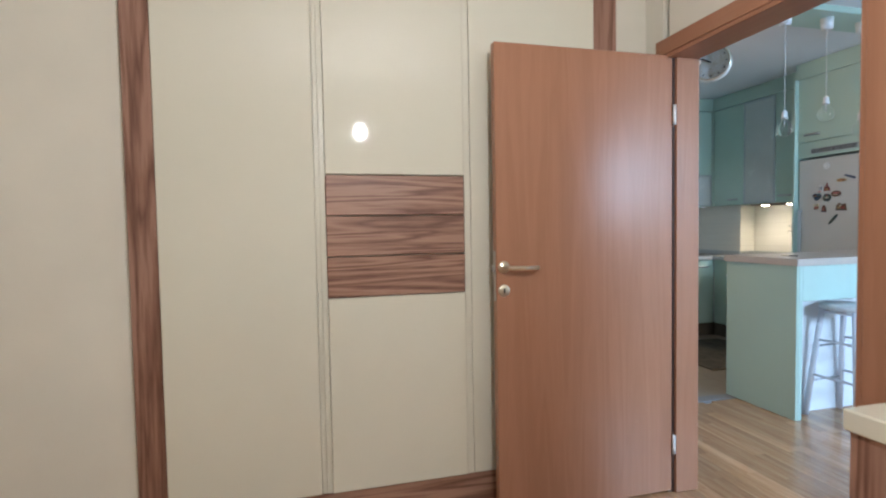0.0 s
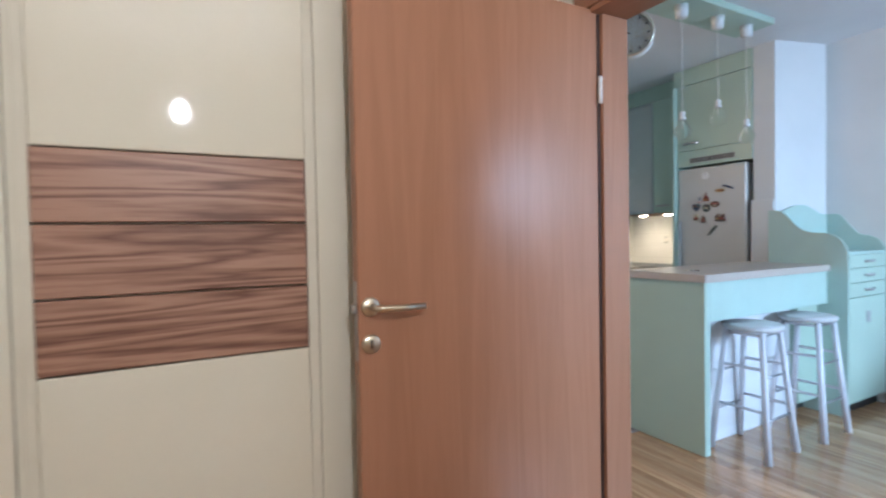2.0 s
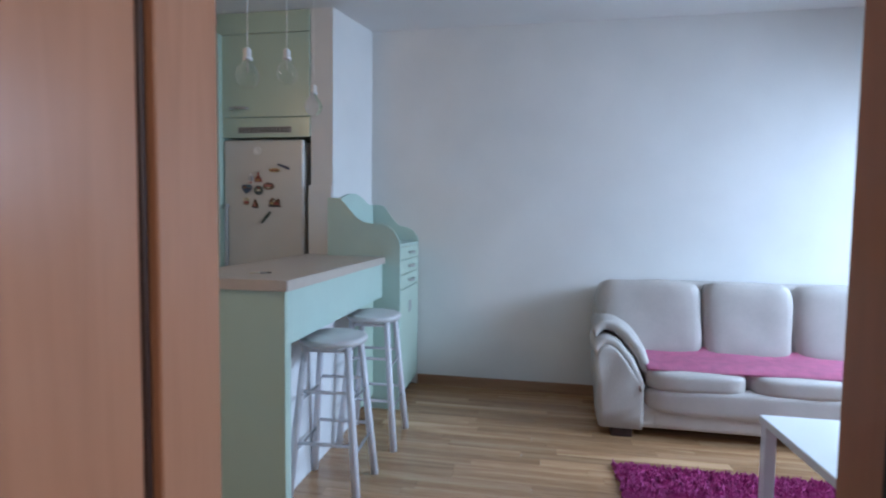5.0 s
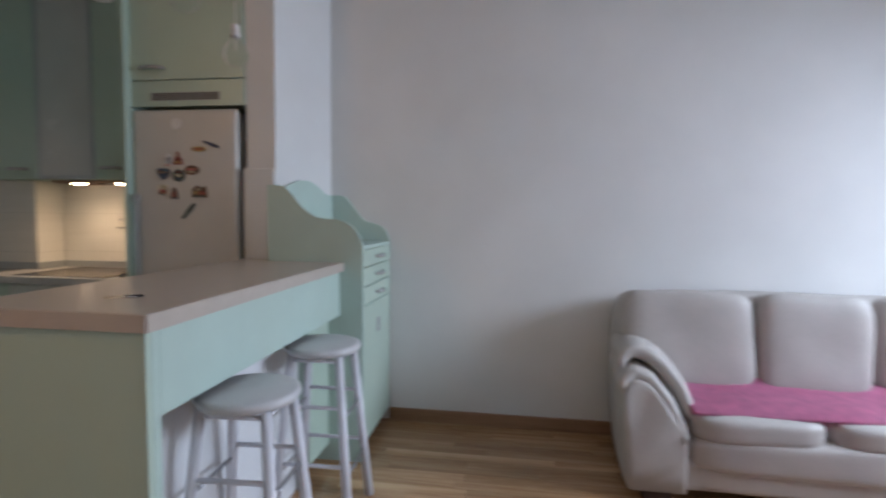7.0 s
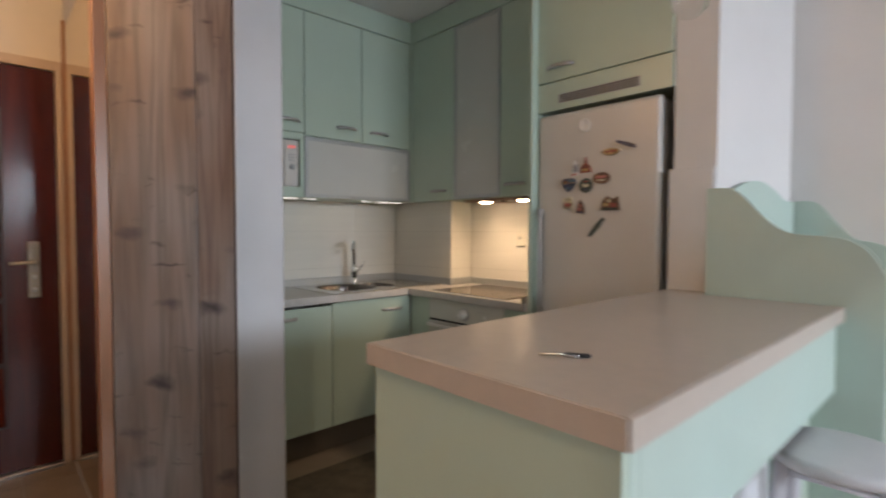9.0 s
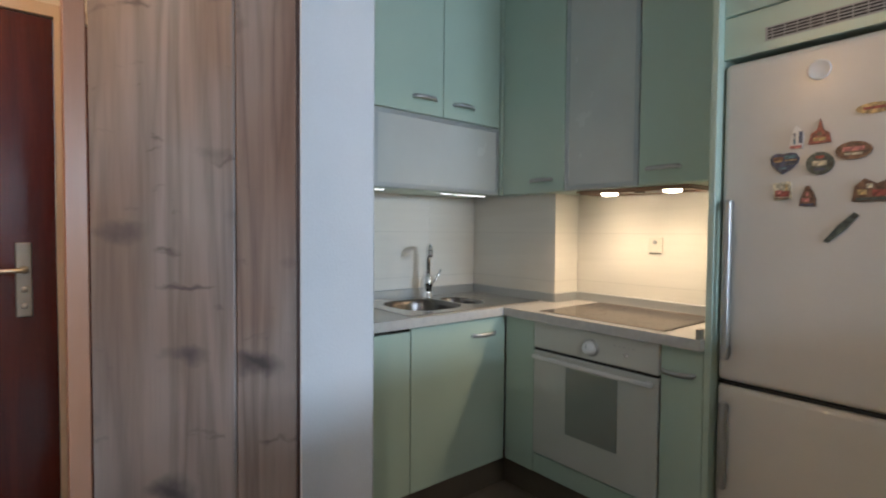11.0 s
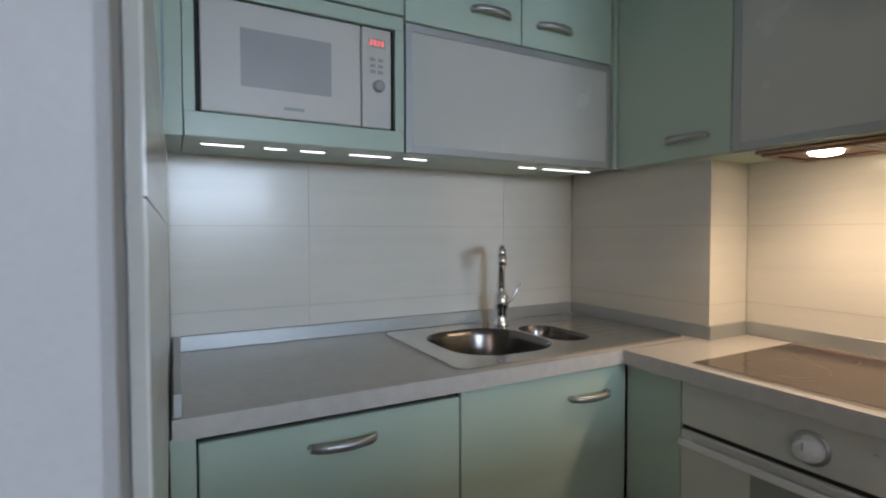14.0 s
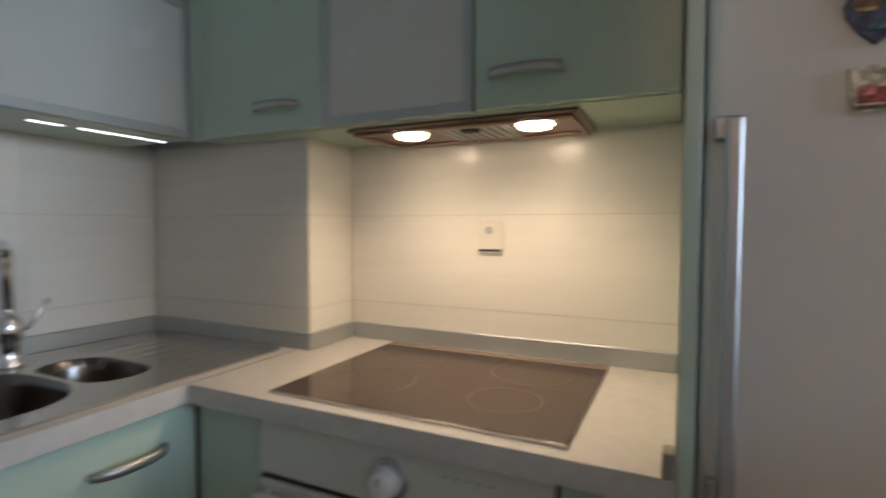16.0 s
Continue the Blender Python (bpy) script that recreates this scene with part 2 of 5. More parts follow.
AGED = paint("aged_nickel", (0.34, 0.31, 0.26), 0.38, 0.85, vary=0.1)
THRESHOLD = paint("grey_floor_strip", (0.20, 0.20, 0.21), 0.5, vary=0.05)
DARK = paint("dark_plinth", (0.020, 0.020, 0.018), 0.5, vary=0.05)
BLACK = paint("black_rubber_and_shade", (0.010, 0.009, 0.009), 0.6, vary=0.05)
DARK_BROWN = paint("dark_brown_seal_and_shade", (0.035, 0.014, 0.010), 0.5, vary=0.05)
HOB_GLASS = paint("brown_ceramic_glass", (0.050, 0.030, 0.022), 0.14, vary=0.05, coat=0.0, spec=0.35)
HOB_MARK = paint("hob_marking", (0.20, 0.15, 0.12), 0.2)
WHITE_APPL = paint("white_appliance_enamel", (0.60, 0.585, 0.55), 0.34, vary=0.02, coat=0.08)
OVEN_WHITE = paint("white_oven_front", (0.60, 0.61, 0.57), 0.20, vary=0.02, coat=0.4)
OVEN_GLASS = paint("grey_oven_glass", (0.28, 0.30, 0.27), 0.12, vary=0.03, coat=0.8)
MW_GLASS = paint("grey_microwave_window", (0.40, 0.40, 0.40), 0.25, vary=0.05)
GREY_PLASTIC = paint("grey_plastic", (0.35, 0.36, 0.36), 0.4, vary=0.03)
WHITE_PLASTIC = paint("white_plastic", (0.75, 0.75, 0.74), 0.35, vary=0.02)
STOOL_WHITE = paint("white_painted_wood", (0.70, 0.70, 0.75), 0.42, vary=0.04, scale=14, bump=0.08)
STOOL_SEAT = paint("white_stool_seat", (0.56, 0.56, 0.57), 0.38, vary=0.05, scale=10, bump=0.05)
ROD = paint("grey_metal_rod", (0.33, 0.33, 0.35), 0.35, 0.7, vary=0.05)
LEATHER = paint("cream_grey_leather", (0.46, 0.425, 0.40), 0.52, vary=0.05, scale=7, bump=0.16, fine=60, spec=0.35)
PINK = paint("pink_cotton_throw", (0.70, 0.23, 0.38), 0.85, vary=0.10, scale=18, bump=0.5, fine=500)
MAGENTA = paint("magenta_shag", (0.36, 0.040, 0.18), 0.9, vary=0.3, scale=30)
MAT_BROWN = paint("brown_kitchen_mat", (0.085, 0.068, 0.048), 0.9, vary=0.4, scale=12, bump=0.5, fine=150)
MAT_PATTERN = paint("tan_mat_pattern", (0.17, 0.13, 0.08), 0.9, vary=0.3, scale=20, bump=0.5, fine=150)
SOCKET_CREAM = paint("cream_socket_plastic", (0.64, 0.61, 0.54), 0.4, vary=0.03)
DIAL = paint("clock_dial", (0.78, 0.77, 0.73), 0.4, vary=0.02)
BEIGE_FRAME = paint("beige_painted_metal", (0.52, 0.43, 0.33), 0.45, vary=0.04)
MIRROR = paint("mirror_glass", (0.75, 0.70, 0.64), 0.03, 1.0, vary=0.01)
CLEAR = glass("clear_bulb_glass")
CLEAR.node_tree.nodes["Principled BSDF"].inputs["IOR"].default_value = 1.06
CLEAR.node_tree.nodes["Principled BSDF"].inputs["Coat Weight"].default_value = 1.0
PANE = glass("window_glass", (1, 1, 1), 0.0)
LAMP_WARM = glow("halogen_glow", (1.0, 0.84, 0.60), 45)
LED_GLOW = glow("led_glow", (0.85, 0.95, 1.0), 5)
RED_GLOW = glow("red_display", (1.0, 0.12, 0.10), 1.4)
BULB_WARM = glow("warm_globe", (1.0, 0.94, 0.88), 1250)
HOOD_STEEL = paint("brown_tinted_hood_steel", (0.34, 0.24, 0.19), 0.35, 0.8, vary=0.1)
GLOSS_PANEL = paint("glossy_white_side_panel", (0.62, 0.62, 0.60), 0.08, vary=0.02, coat=0.8)


# ---- builders ----
WHERE = {}


def thing(name, base, label, category, group="", kind=""):
    """An empty at a thing's base; its parts hang from it."""
    ob = new(name)
    ob.empty_display_size = 0.1
    ob.location = base
    WHERE[ob] = Vector(base)
    return tagged(ob, label, category, group, kind)


def part(name, bm, material, parent=None, label="", at=(0, 0, 0), smooth=False):
    """Links a bmesh, built round its own origin, as one mesh object at a place in the world."""
    me = bpy.data.meshes.new(name)
    bm.to_mesh(me)
    bm.free()
    me.materials.append(material)
    if smooth:
        me.shade_smooth()
    ob = new(name, me)
    here = Vector(at)
    ob.location = here - (WHERE[parent] if parent else Vector())
    ob.parent = parent
    WHERE[ob] = here
    return tagged(ob, label)


def bm_box(sx, sy, sz, bevel=0.0, segments=1, at=(0, 0, 0), bm=None):
    own = bm is None
    bm = bm or bmesh.new()
    made = bmesh.ops.create_cube(bm, size=1, matrix=Matrix.Translation(at) @ Matrix.Diagonal((sx, sy, sz, 1)))
    if bevel:
        vs = set(made["verts"])
        es = [e for e in bm.edges if e.verts[0] in vs and e.verts[1] in vs]
        bmesh.ops.bevel(bm, geom=es, offset=min(bevel, 0.45 * min(sx, sy, sz)), segments=segments, affect="EDGES", profile=0.5)
    return bm


def box(name, x, y, z, material, parent=None, label="", bevel=0.002, segments=1):
    """A box with softened edges between world bounds."""
    mid = [(a + b) / 2 for a, b in (x, y, z)]
    size = [abs(b - a) for a, b in (x, y, z)]
    return part(name, bm_box(*size, bevel, segments), material, parent, label, mid, smooth=False)


def cyl(name, a, b, r, material, parent=None, label="", sides=20, r2=None, caps=True):
    """A round bar from a to b."""
    a, b = Vector(a), Vector(b)
    turn = (b - a).to_track_quat("Z", "Y").to_matrix().to_4x4()
    bm = bmesh.new()
    bmesh.ops.create_cone(bm, cap_ends=caps, segments=sides, radius1=r, radius2=r if r2 is None else r2, depth=(b - a).length, matrix=turn)
    for f in bm.faces:
        f.smooth = len(f.verts) == 4
    return part(name, bm, material, parent, label, (a + b) / 2)


def lathe(name, profile, material, parent=None, label="", at=(0, 0, 0), sides=28, turn=None):
    """A body of revolution from (radius, height) pairs about z, turned by a matrix if given."""
    bm = bmesh.new()
    rows = []
    for r, h in profile:
        rows.append([bm.verts.new((r * math.cos(k * math.tau / sides), r * math.sin(k * math.tau / sides), h)) for k in range(sides)])
    for one, two in zip(rows, rows[1:]):
        for k in range(sides):
            bm.faces.new((one[k], one[(k + 1) % sides], two[(k + 1) % sides], two[k])).smooth = True
    if profile[0][0] > 1e-4:
        bm.faces.new(rows[0][::-1])
    if profile[-1][0] > 1e-4:
        bm.faces.new(rows[-1])
    bmesh.ops.remove_doubles(bm, verts=bm.verts, dist=1e-5)
    bmesh.ops.recalc_face_normals(bm, faces=bm.faces)
    if turn:
        bmesh.ops.transform(bm, matrix=turn, verts=bm.verts)
    return part(name, bm, material, parent, label, at)


def prism(name, outline, z0, z1, material, parent=None, label="", at=None):
    """An upright prism over a plan outline, given anticlockwise in world metres."""
    cx = sum(p[0] for p in outline) / len(outline)
    cy = sum(p[1] for p in outline) / len(outline)
    bm = bmesh.new()
    low = [bm.verts.new((x - cx, y - cy, -(z1 - z0) / 2)) for x, y in outline]
    high = [bm.verts.new((x - cx, y - cy, (z1 - z0) / 2)) for x, y in outline]
    bm.faces.new(low[::-1])
    bm.faces.new(high)
    for k in range(len(outline)):
        n = (k + 1) % len(outline)
        bm.faces.new((low[k], low[n], high[n], high[k]))
    bmesh.ops.recalc_face_normals(bm, faces=bm.faces)
    return part(name, bm, material, parent, label, (cx, cy, (z0 + z1) / 2))


def plate(name, outline, axis, low, high, material, parent=None, label="", bevel=0.0):
    """A flat board of any outline. axis x: outline in (y, z), thick from low to high in x; axis y: outline in (x, z); axis z: in (x, y)."""
    ca = sum(p[0] for p in outline) / len(outline)
    cb = sum(p[1] for p in outline) / len(outline)
    mid, half = (low + high) / 2, (high - low) / 2
    put = {"x": lambda a, b, n: (n, a, b), "y": lambda a, b, n: (a, n, b), "z": lambda a, b, n: (a, b, n)}[axis]
    bm = bmesh.new()
    one = [bm.verts.new(put(a - ca, b - cb, -half)) for a, b in outline]
    two = [bm.verts.new(put(a - ca, b - cb, half)) for a, b in outline]
    bm.faces.new(one)
    bm.faces.new(two[::-1])
    for k in range(len(outline)):
        n = (k + 1) % len(outline)
        bm.faces.new((one[k], one[n], two[n], two[k]))
    bmesh.ops.recalc_face_normals(bm, faces=bm.faces)
    if bevel:
        bmesh.ops.bevel(bm, geom=[e for e in bm.edges if e.is_boundary or e.calc_face_angle(0) > 1.0], offset=bevel, segments=1, affect="EDGES")
    return part(name, bm, material, parent, label, put(ca, cb, mid))


def tube(name, points, r, material, parent=None, label="", sides=10):
    """A bent round bar through points in the world."""
    pts = [Vector(p) for p in points]
    mid = sum(pts, Vector()) / len(pts)
    bm = bmesh.new()
    rings = []
    q, before = None, None
    for k, p in enumerate(pts):
        ahead = (pts[min(k + 1, len(pts) - 1)] - pts[max(k - 1, 0)]).normalized()
        q = ahead.to_track_quat("Z", "Y") if q is None else before.rotation_difference(ahead) @ q
        before = ahead
        rings.append([bm.verts.new(p - mid + q @ Vector((r * math.cos(a * math.tau / sides), r * math.sin(a * math.tau / sides), 0))) for a in range(sides)])
    for one, two in zip(rings, rings[1:]):
        for a in range(sides):
            bm.faces.new((one[a], one[(a + 1) % sides], two[(a + 1) % sides], two[a])).smooth = True
    bm.faces.new(rings[0][::-1])
    bm.faces.new(rings[-1])
    bmesh.ops.recalc_face_normals(bm, faces=bm.faces)
    return part(name, bm, material, parent, label, mid)


def bow_handle(parent, at, length, along, out, label="arched brushed aluminium handle"):
    """A flat bow handle: along and out are unit directions, at is its middle on the front."""
    a, o = Vector(along), Vector(out)
    bm = bmesh.new()
    count, h = 12, 0.009
    rows = []
    for k in range(count + 1):
        s = -1 + 2 * k / count
        depth = 0.006 + 0.024 * (1 - s * s) ** 0.6
        for d in (depth, depth + 0.005):
            rows.append([bm.verts.new(a * (s * length / 2) + o * d + Vector((0, 0, z))) for z in (-h, h)])
    for k in range(count):
        i0, o0, i1, o1 = rows[2 * k], rows[2 * k + 1], rows[2 * k + 2], rows[2 * k + 3]
        for quad in ((o0[0], o1[0], o1[1], o0[1]), (i0[1], i1[1], i1[0], i0[0]), (i0[0], i1[0], o1[0], o0[0]), (i0[1], o0[1], o1[1], i1[1])):
            bm.faces.new(quad).smooth = True
    bm.faces.new((rows[0][0], rows[1][0], rows[1][1], rows[0][1]))
    bm.faces.new((rows[-1][0], rows[-2][0], rows[-2][1], rows[-1][1]))
    for s in (-1, 1):
        turn = o.to_track_quat("Z", "Y").to_matrix().to_4x4()
        bmesh.ops.create_cone(bm, cap_ends=True, segments=10, radius1=0.006, radius2=0.006, depth=0.012, matrix=Matrix.Translation(a * (s * length * 0.485) + o * 0.006) @ turn)
    bmesh.ops.recalc_face_normals(bm, faces=bm.faces)
    return part("handle", bm, ALU, parent, label, at)


def soft_box(name, x, y, z, material, parent, label="", puff=0.35, cuts=6, noise_amount=0.008, seed=0.0):
    """A stuffed cushion between world bounds: rounded all over, and a little uneven."""
    mid = Vector([(a + b) / 2 for a, b in (x, y, z)])
    size = Vector([abs(b - a) for a, b in (x, y, z)])
    bm = bmesh.new()
    bmesh.ops.create_cube(bm, size=2)
    bmesh.ops.subdivide_edges(bm, edges=bm.edges, cuts=cuts, use_grid_fill=True)
    power = 2 + 6 * (1 - puff)
    for v in bm.verts:
        p = v.co.copy()
        n = (abs(p.x) ** power + abs(p.y) ** power + abs(p.z) ** power) ** (1 / power)
        q = p / n
        q = Vector([c * s / 2 for c, s in zip(q, size)])
        wob = noise.noise((mid + q) * 5 + Vector((seed, seed, seed))) * noise_amount
        v.co = q + q.normalized() * wob
    for f in bm.faces:
        f.smooth = True
    return part(name, bm, material, parent, label, mid)


def structure(name, boxes, material, label=""):
    """A wall or slab out of boxes ((x0, x1), (y0, y1), (z0, z1)) that butt against one another."""
    mid = Vector([(a + b) / 2 for a, b in boxes[0]])
    bm = bmesh.new()
    for x, y, z in boxes:
        bm_box(x[1] - x[0], y[1] - y[0], z[1] - z[0], at=Vector([(a + b) / 2 for a, b in (x, y, z)]) - mid, bm=bm)
    return tagged(part(name, bm, material, None, label, mid), kind="structure")


# ---- the shell: floors, walls, ceilings ----
WX0, WX1 = 1.91, 2.045        # the wall with the bedroom door
DY0, DY1, DZ = 1.600, 2.455, 2.035
EAST, NORTH, SOUTH = 5.17, 5.70, -1.50
floor = structure("floor", [((-1.7, 5.45), (-2.6, 6.3), (-0.15, -0.014))], GROUT, "screed under the wooden and tiled floors")
structure("floor_bedroom", [((-1.6, WX0), (-2.5, 2.6), (-0.014, 0.0))], PARQUET, "brown oak wooden floor of the bedroom")
structure("wall_bedroom_north", [((-1.6, WX0), (2.62, 2.72), (0, CEIL))], CREAM_WALL, "cream painted wall behind the wardrobe")
structure("wall_bedroom_west", [((-1.72, -1.6), (-2.6, 2.72), (0, CEIL))], CREAM_WALL, "plain cream painted wall")
structure("wall_bedroom_south", [((-1.6, WX0), (-2.62, -2.5), (0, CEIL))], CREAM_WALL, "plain cream painted wall")
W1 = (WX0, WX0 + 0.07)
structure("wall_bedroom_door", [(W1, (-2.62, DY0), (0, CEIL)), (W1, (2.496, 2.72), (0, CEIL)), (W1, (DY0, DY1), (DZ, CEIL))], CREAM_WALL, "cream painted wall with the bedroom doorway")
W2 = (WX0 + 0.07, WX1)
structure("wall_living_west", [(W2, (SOUTH, DY0), (0, CEIL)), (W2, (DY1, 6.1), (0, CEIL)), (W2, (DY0, DY1), (DZ, CEIL))], WHITE_WALL, "white painted wall with the bedroom doorway")
structure("wall_east", [((EAST, EAST + 0.12), (-1.62, 5.82), (0, CEIL))], WHITE_WALL, "white painted wall behind the sofa and kitchen")
structure("wall_kitchen_north", [((3.475, EAST), (NORTH + 0.012, 5.82), (0, CEIL))], WHITE_WALL, "kitchen wall behind the tiles")
structure("wall_hall_north", [((WX1, 3.30), (6.02, 6.12), (2.15, CEIL)), ((2.99, 3.30), (6.02, 6.12), (0, 2.15))], CREAM_WALL, "cream wall over the entrance door")
WIN = ((3.15, 4.95), (0.15, 2.30))
structure("wall_south", [((WX1, WIN[0][0]), (-1.62, SOUTH), (0, CEIL)), ((WIN[0][1], EAST), (-1.62, SOUTH), (0, CEIL)), (WIN[0], (-1.62, SOUTH), (0, WIN[1][0])), (WIN[0], (-1.62, SOUTH), (WIN[1][1], CEIL))], WHITE_WALL, "white wall with the balcony window")
tagged(prism("wall_stub", [(4.70, 3.340), (EAST, 3.212), (EAST, 3.50), (4.70, 3.50)], 0, CEIL, WHITE_WALL, None, "short white wall beside the fridge"), kind="structure")
tagged(box("trim_stub", (4.688, 4.6995), (3.346, 3.515), (0.0, 1.509), WHITE_WALL, None, "white cover board on the wall end beside the fridge"), kind="structure")
structure("wall_pier", [((4.975, EAST), (5.09, NORTH + 0.012), (0, CEIL))], WHITE_WALL, "boxed pier in the kitchen corner")
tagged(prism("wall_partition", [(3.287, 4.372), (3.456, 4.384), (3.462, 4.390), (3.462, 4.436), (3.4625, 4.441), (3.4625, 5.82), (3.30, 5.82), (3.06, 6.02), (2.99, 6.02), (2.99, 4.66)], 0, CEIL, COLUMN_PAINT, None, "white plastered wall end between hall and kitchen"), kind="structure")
structure("ceiling", [((-1.72, EAST + 0.12), (-2.62, 6.12), (CEIL, CEIL + 0.12))], CEILING_PAINT, "plain white ceiling")

# the balcony window in the far wall
win = tagged(thing("window_1", (4.05, -1.56, WIN[1][0]), "white balcony window with two wide panes", "window", kind="structure"))
for x0, x1 in ((3.15, 4.05), (4.05, 4.95)):
    for xs, zs in (((x0, x0 + 0.06), (0.15, 2.30)), ((x1 - 0.06, x1), (0.15, 2.30)), ((x0 + 0.06, x1 - 0.06), (0.15, 0.22)), ((x0 + 0.06, x1 - 0.06), (2.23, 2.30))):
        box("window_frame", xs, (-1.58, -1.53), zs, WHITE_PLASTIC, win)
    pane = box("pane", (x0 + 0.06, x1 - 0.06), (-1.56, -1.55), (0.22, 2.23), PANE, win, bevel=0)
    pane.visible_shadow = False

# skirting boards
structure("baseboard_east", [((EAST - 0.018, EAST), (SOUTH, 2.828), (0, 0.075))], SKIRTING, "oak skirting board along the sofa wall")
structure("baseboard_west", [((WX1, WX1 + 0.016), (SOUTH, 1.53), (0, 0.075)), ((WX1, WX1 + 0.016), (2.54, 6.02), (0, 0.075))], SKIRTING, "oak skirting board along the living room wall")
structure("trim_bedroom", [((-1.6, -0.36), (2.604, 2.62), (0, 0.075))], SKIRTING, "oak skirting board of the bedroom")

# the doorway lining and architraves
fr = tagged(thing("door_frame", (2.02, 2.05, 0), "beech veneered door lining with flat architraves", "door frame", kind="structure"))
for side, y0, y1 in (("n", DY1 - 0.018, DY1), ("s", DY0, DY0 + 0.018)):
    box("lining", (1.936 if side == "n" else 1.897, 2.058), (y0, y1), (0, DZ - 0.018), BEECH_V, fr)
box("head_lining", (1.897, 2.058), (DY0, DY1), (DZ - 0.018, DZ), BEECH_H, fr)
for x0, x1 in ((1.891, 1.91), (2.045, 2.062)):
    box("architrave", (x0, x1), (DY1 + (0.04 if x0 < 2 else 0), DY1 + 0.07), (0, DZ), BEECH_V, fr)
    box("architrave", (x0, x1), (DY0 - 0.07, DY0), (0, DZ), BEECH_V, fr)
    box("architrave_head", (x0, x1), (DY0 - 0.07, DY1 + 0.07), (DZ, DZ + 0.07), BEECH_H, fr)
box("stop_seal", (1.950, 1.972), (DY0 + 0.018, DY0 + 0.0235), (0, DZ - 0.022), BLACK, fr, "black rubber door seal")
box("stop_seal", (1.926, 1.936), (DY1 - 0.006, DY1 + 0.012), (0, DZ - 0.018), DARK_BROWN, fr, "dark brown door seal")
box("rebate", (1.898, 1.955), (DY0 + 0.018, DY0 + 0.020), (0, DZ - 0.024), BEECH_V, fr, "veneered rebate of the door lining")
sp = box("strike_plate", (1.912, 1.940), (DY0 + 0.020, DY0 + 0.022), (0.95, 1.190), ALU, fr, "steel strike plate", bevel=0.0008)
box("latch_hole", (1.918, 1.934), (DY0 + 0.022, DY0 + 0.0225), (1.128, 1.164), BLACK, sp, bevel=0)
box("bolt_hole", (1.918, 1.934), (DY0 + 0.022, DY0 + 0.0225), (1.066, 1.106), BLACK, sp, bevel=0)

# the bedroom door, folded back in front of the wardrobe
LX0, LX1, LY0, LY1 = 1.060, 1.925, 2.452, 2.492
door = tagged(thing("door_1", (LX1, LY1, 0), "beech veneered bedroom door standing open before the wardrobe", "door", kind="structure"))
leaf = box("door_leaf", (LX0, LX1), (LY0, LY1), (0.008, 2.028), BEECH_V, door, bevel=0.003)
box("lock_face", (LX0 - 0.0015, LX0 + 0.0), (LY0 + 0.010, LY0 + 0.030), (0.95, 1.16), ALU, door, "steel lock face plate", bevel=0.0005)
box("latch_bolt", (LX0 - 0.012, LX0 - 0.0015), (LY0 + 0.012, LY0 + 0.027), (1.075, 1.10), ALU, door)
for z in (0.23, 1.76):
    cyl("hinge", (LX1 + 0.004, LY0 - 0.009, z - 0.045), (LX1 + 0.004, LY0 - 0.009, z + 0.045), 0.007, WHITE_PLASTIC, door, "pale hinge barrel")
FACE = pose(0, 0, 0, 90, 0, 0)
lathe("rosette", [(0.0, 0.0), (0.025, 0.0), (0.026, 0.004), (0.022, 0.009), (0.0, 0.009)], SATIN, door, "round brass-tinted rosette", (1.092, LY0, 1.092), turn=FACE)
lathe("keyhole_rosette", [(0.0, 0.0), (0.025, 0.0), (0.026, 0.004), (0.022, 0.008), (0.0, 0.008)], SATIN, door, "round keyhole rosette", (1.092, LY0, 0.994), turn=FACE)
box("keyhole", (1.0885, 1.0955), (LY0 - 0.0092, LY0 - 0.008), (0.983, 1.005), BLACK, door, "dark keyhole slot", bevel=0)
tube("door_handle", [(1.092, LY0 - 0.008, 1.092), (1.092, LY0 - 0.040, 1.092), (1.096, LY0 - 0.050, 1.092), (1.110, LY0 - 0.055, 1.092), (1.16, LY0 - 0.055, 1.090), (1.228, LY0 - 0.052, 1.090)], 0.0088, SATIN, door, "satin lever handle", sides=14)

# ---- bedroom ----
ward = thing("wardrobe", (0.68, 2.62, 0), "cream lacquered built-in wardrobe with walnut trim and drawers", "wardrobe")
WY = 2.60
box("carcass", (-0.350, 1.722), (WY + 0.004, 2.619), (0.0, CEIL - 0.002), CREAM_GROOVE, ward)
box("side_strip", (-0.352, -0.252), (WY - 0.012, WY + 0.004), (0, CEIL - 0.003), WALNUT_V, ward, "walnut side strip")
box("side_strip", (1.605, 1.725), (WY - 0.012, WY + 0.004), (0, CEIL - 0.003), WALNUT_V, ward, "walnut side strip")
box("plinth", (-0.252, 1.605), (WY - 0.006, WY + 0.004), (0, 0.158), WALNUT_H, ward, "walnut plinth")
box("door", (-0.250, 0.330), (WY - 0.020, WY + 0.004), (0.162, CEIL - 0.006), CREAM_GLOSS, ward, bevel=0.003)
box("door", (0.372, 0.962), (WY - 0.024, WY + 0.004), (1.489, CEIL - 0.006), CREAM_GLOSS, ward, bevel=0.003)
box("door", (0.372, 0.962), (WY - 0.024, WY + 0.004), (0.162, 0.978), CREAM_GLOSS, ward, bevel=0.003)
box("door", (0.992, 1.602), (WY - 0.020, WY + 0.004), (0.162, CEIL - 0.006), CREAM_GLOSS, ward, bevel=0.003)
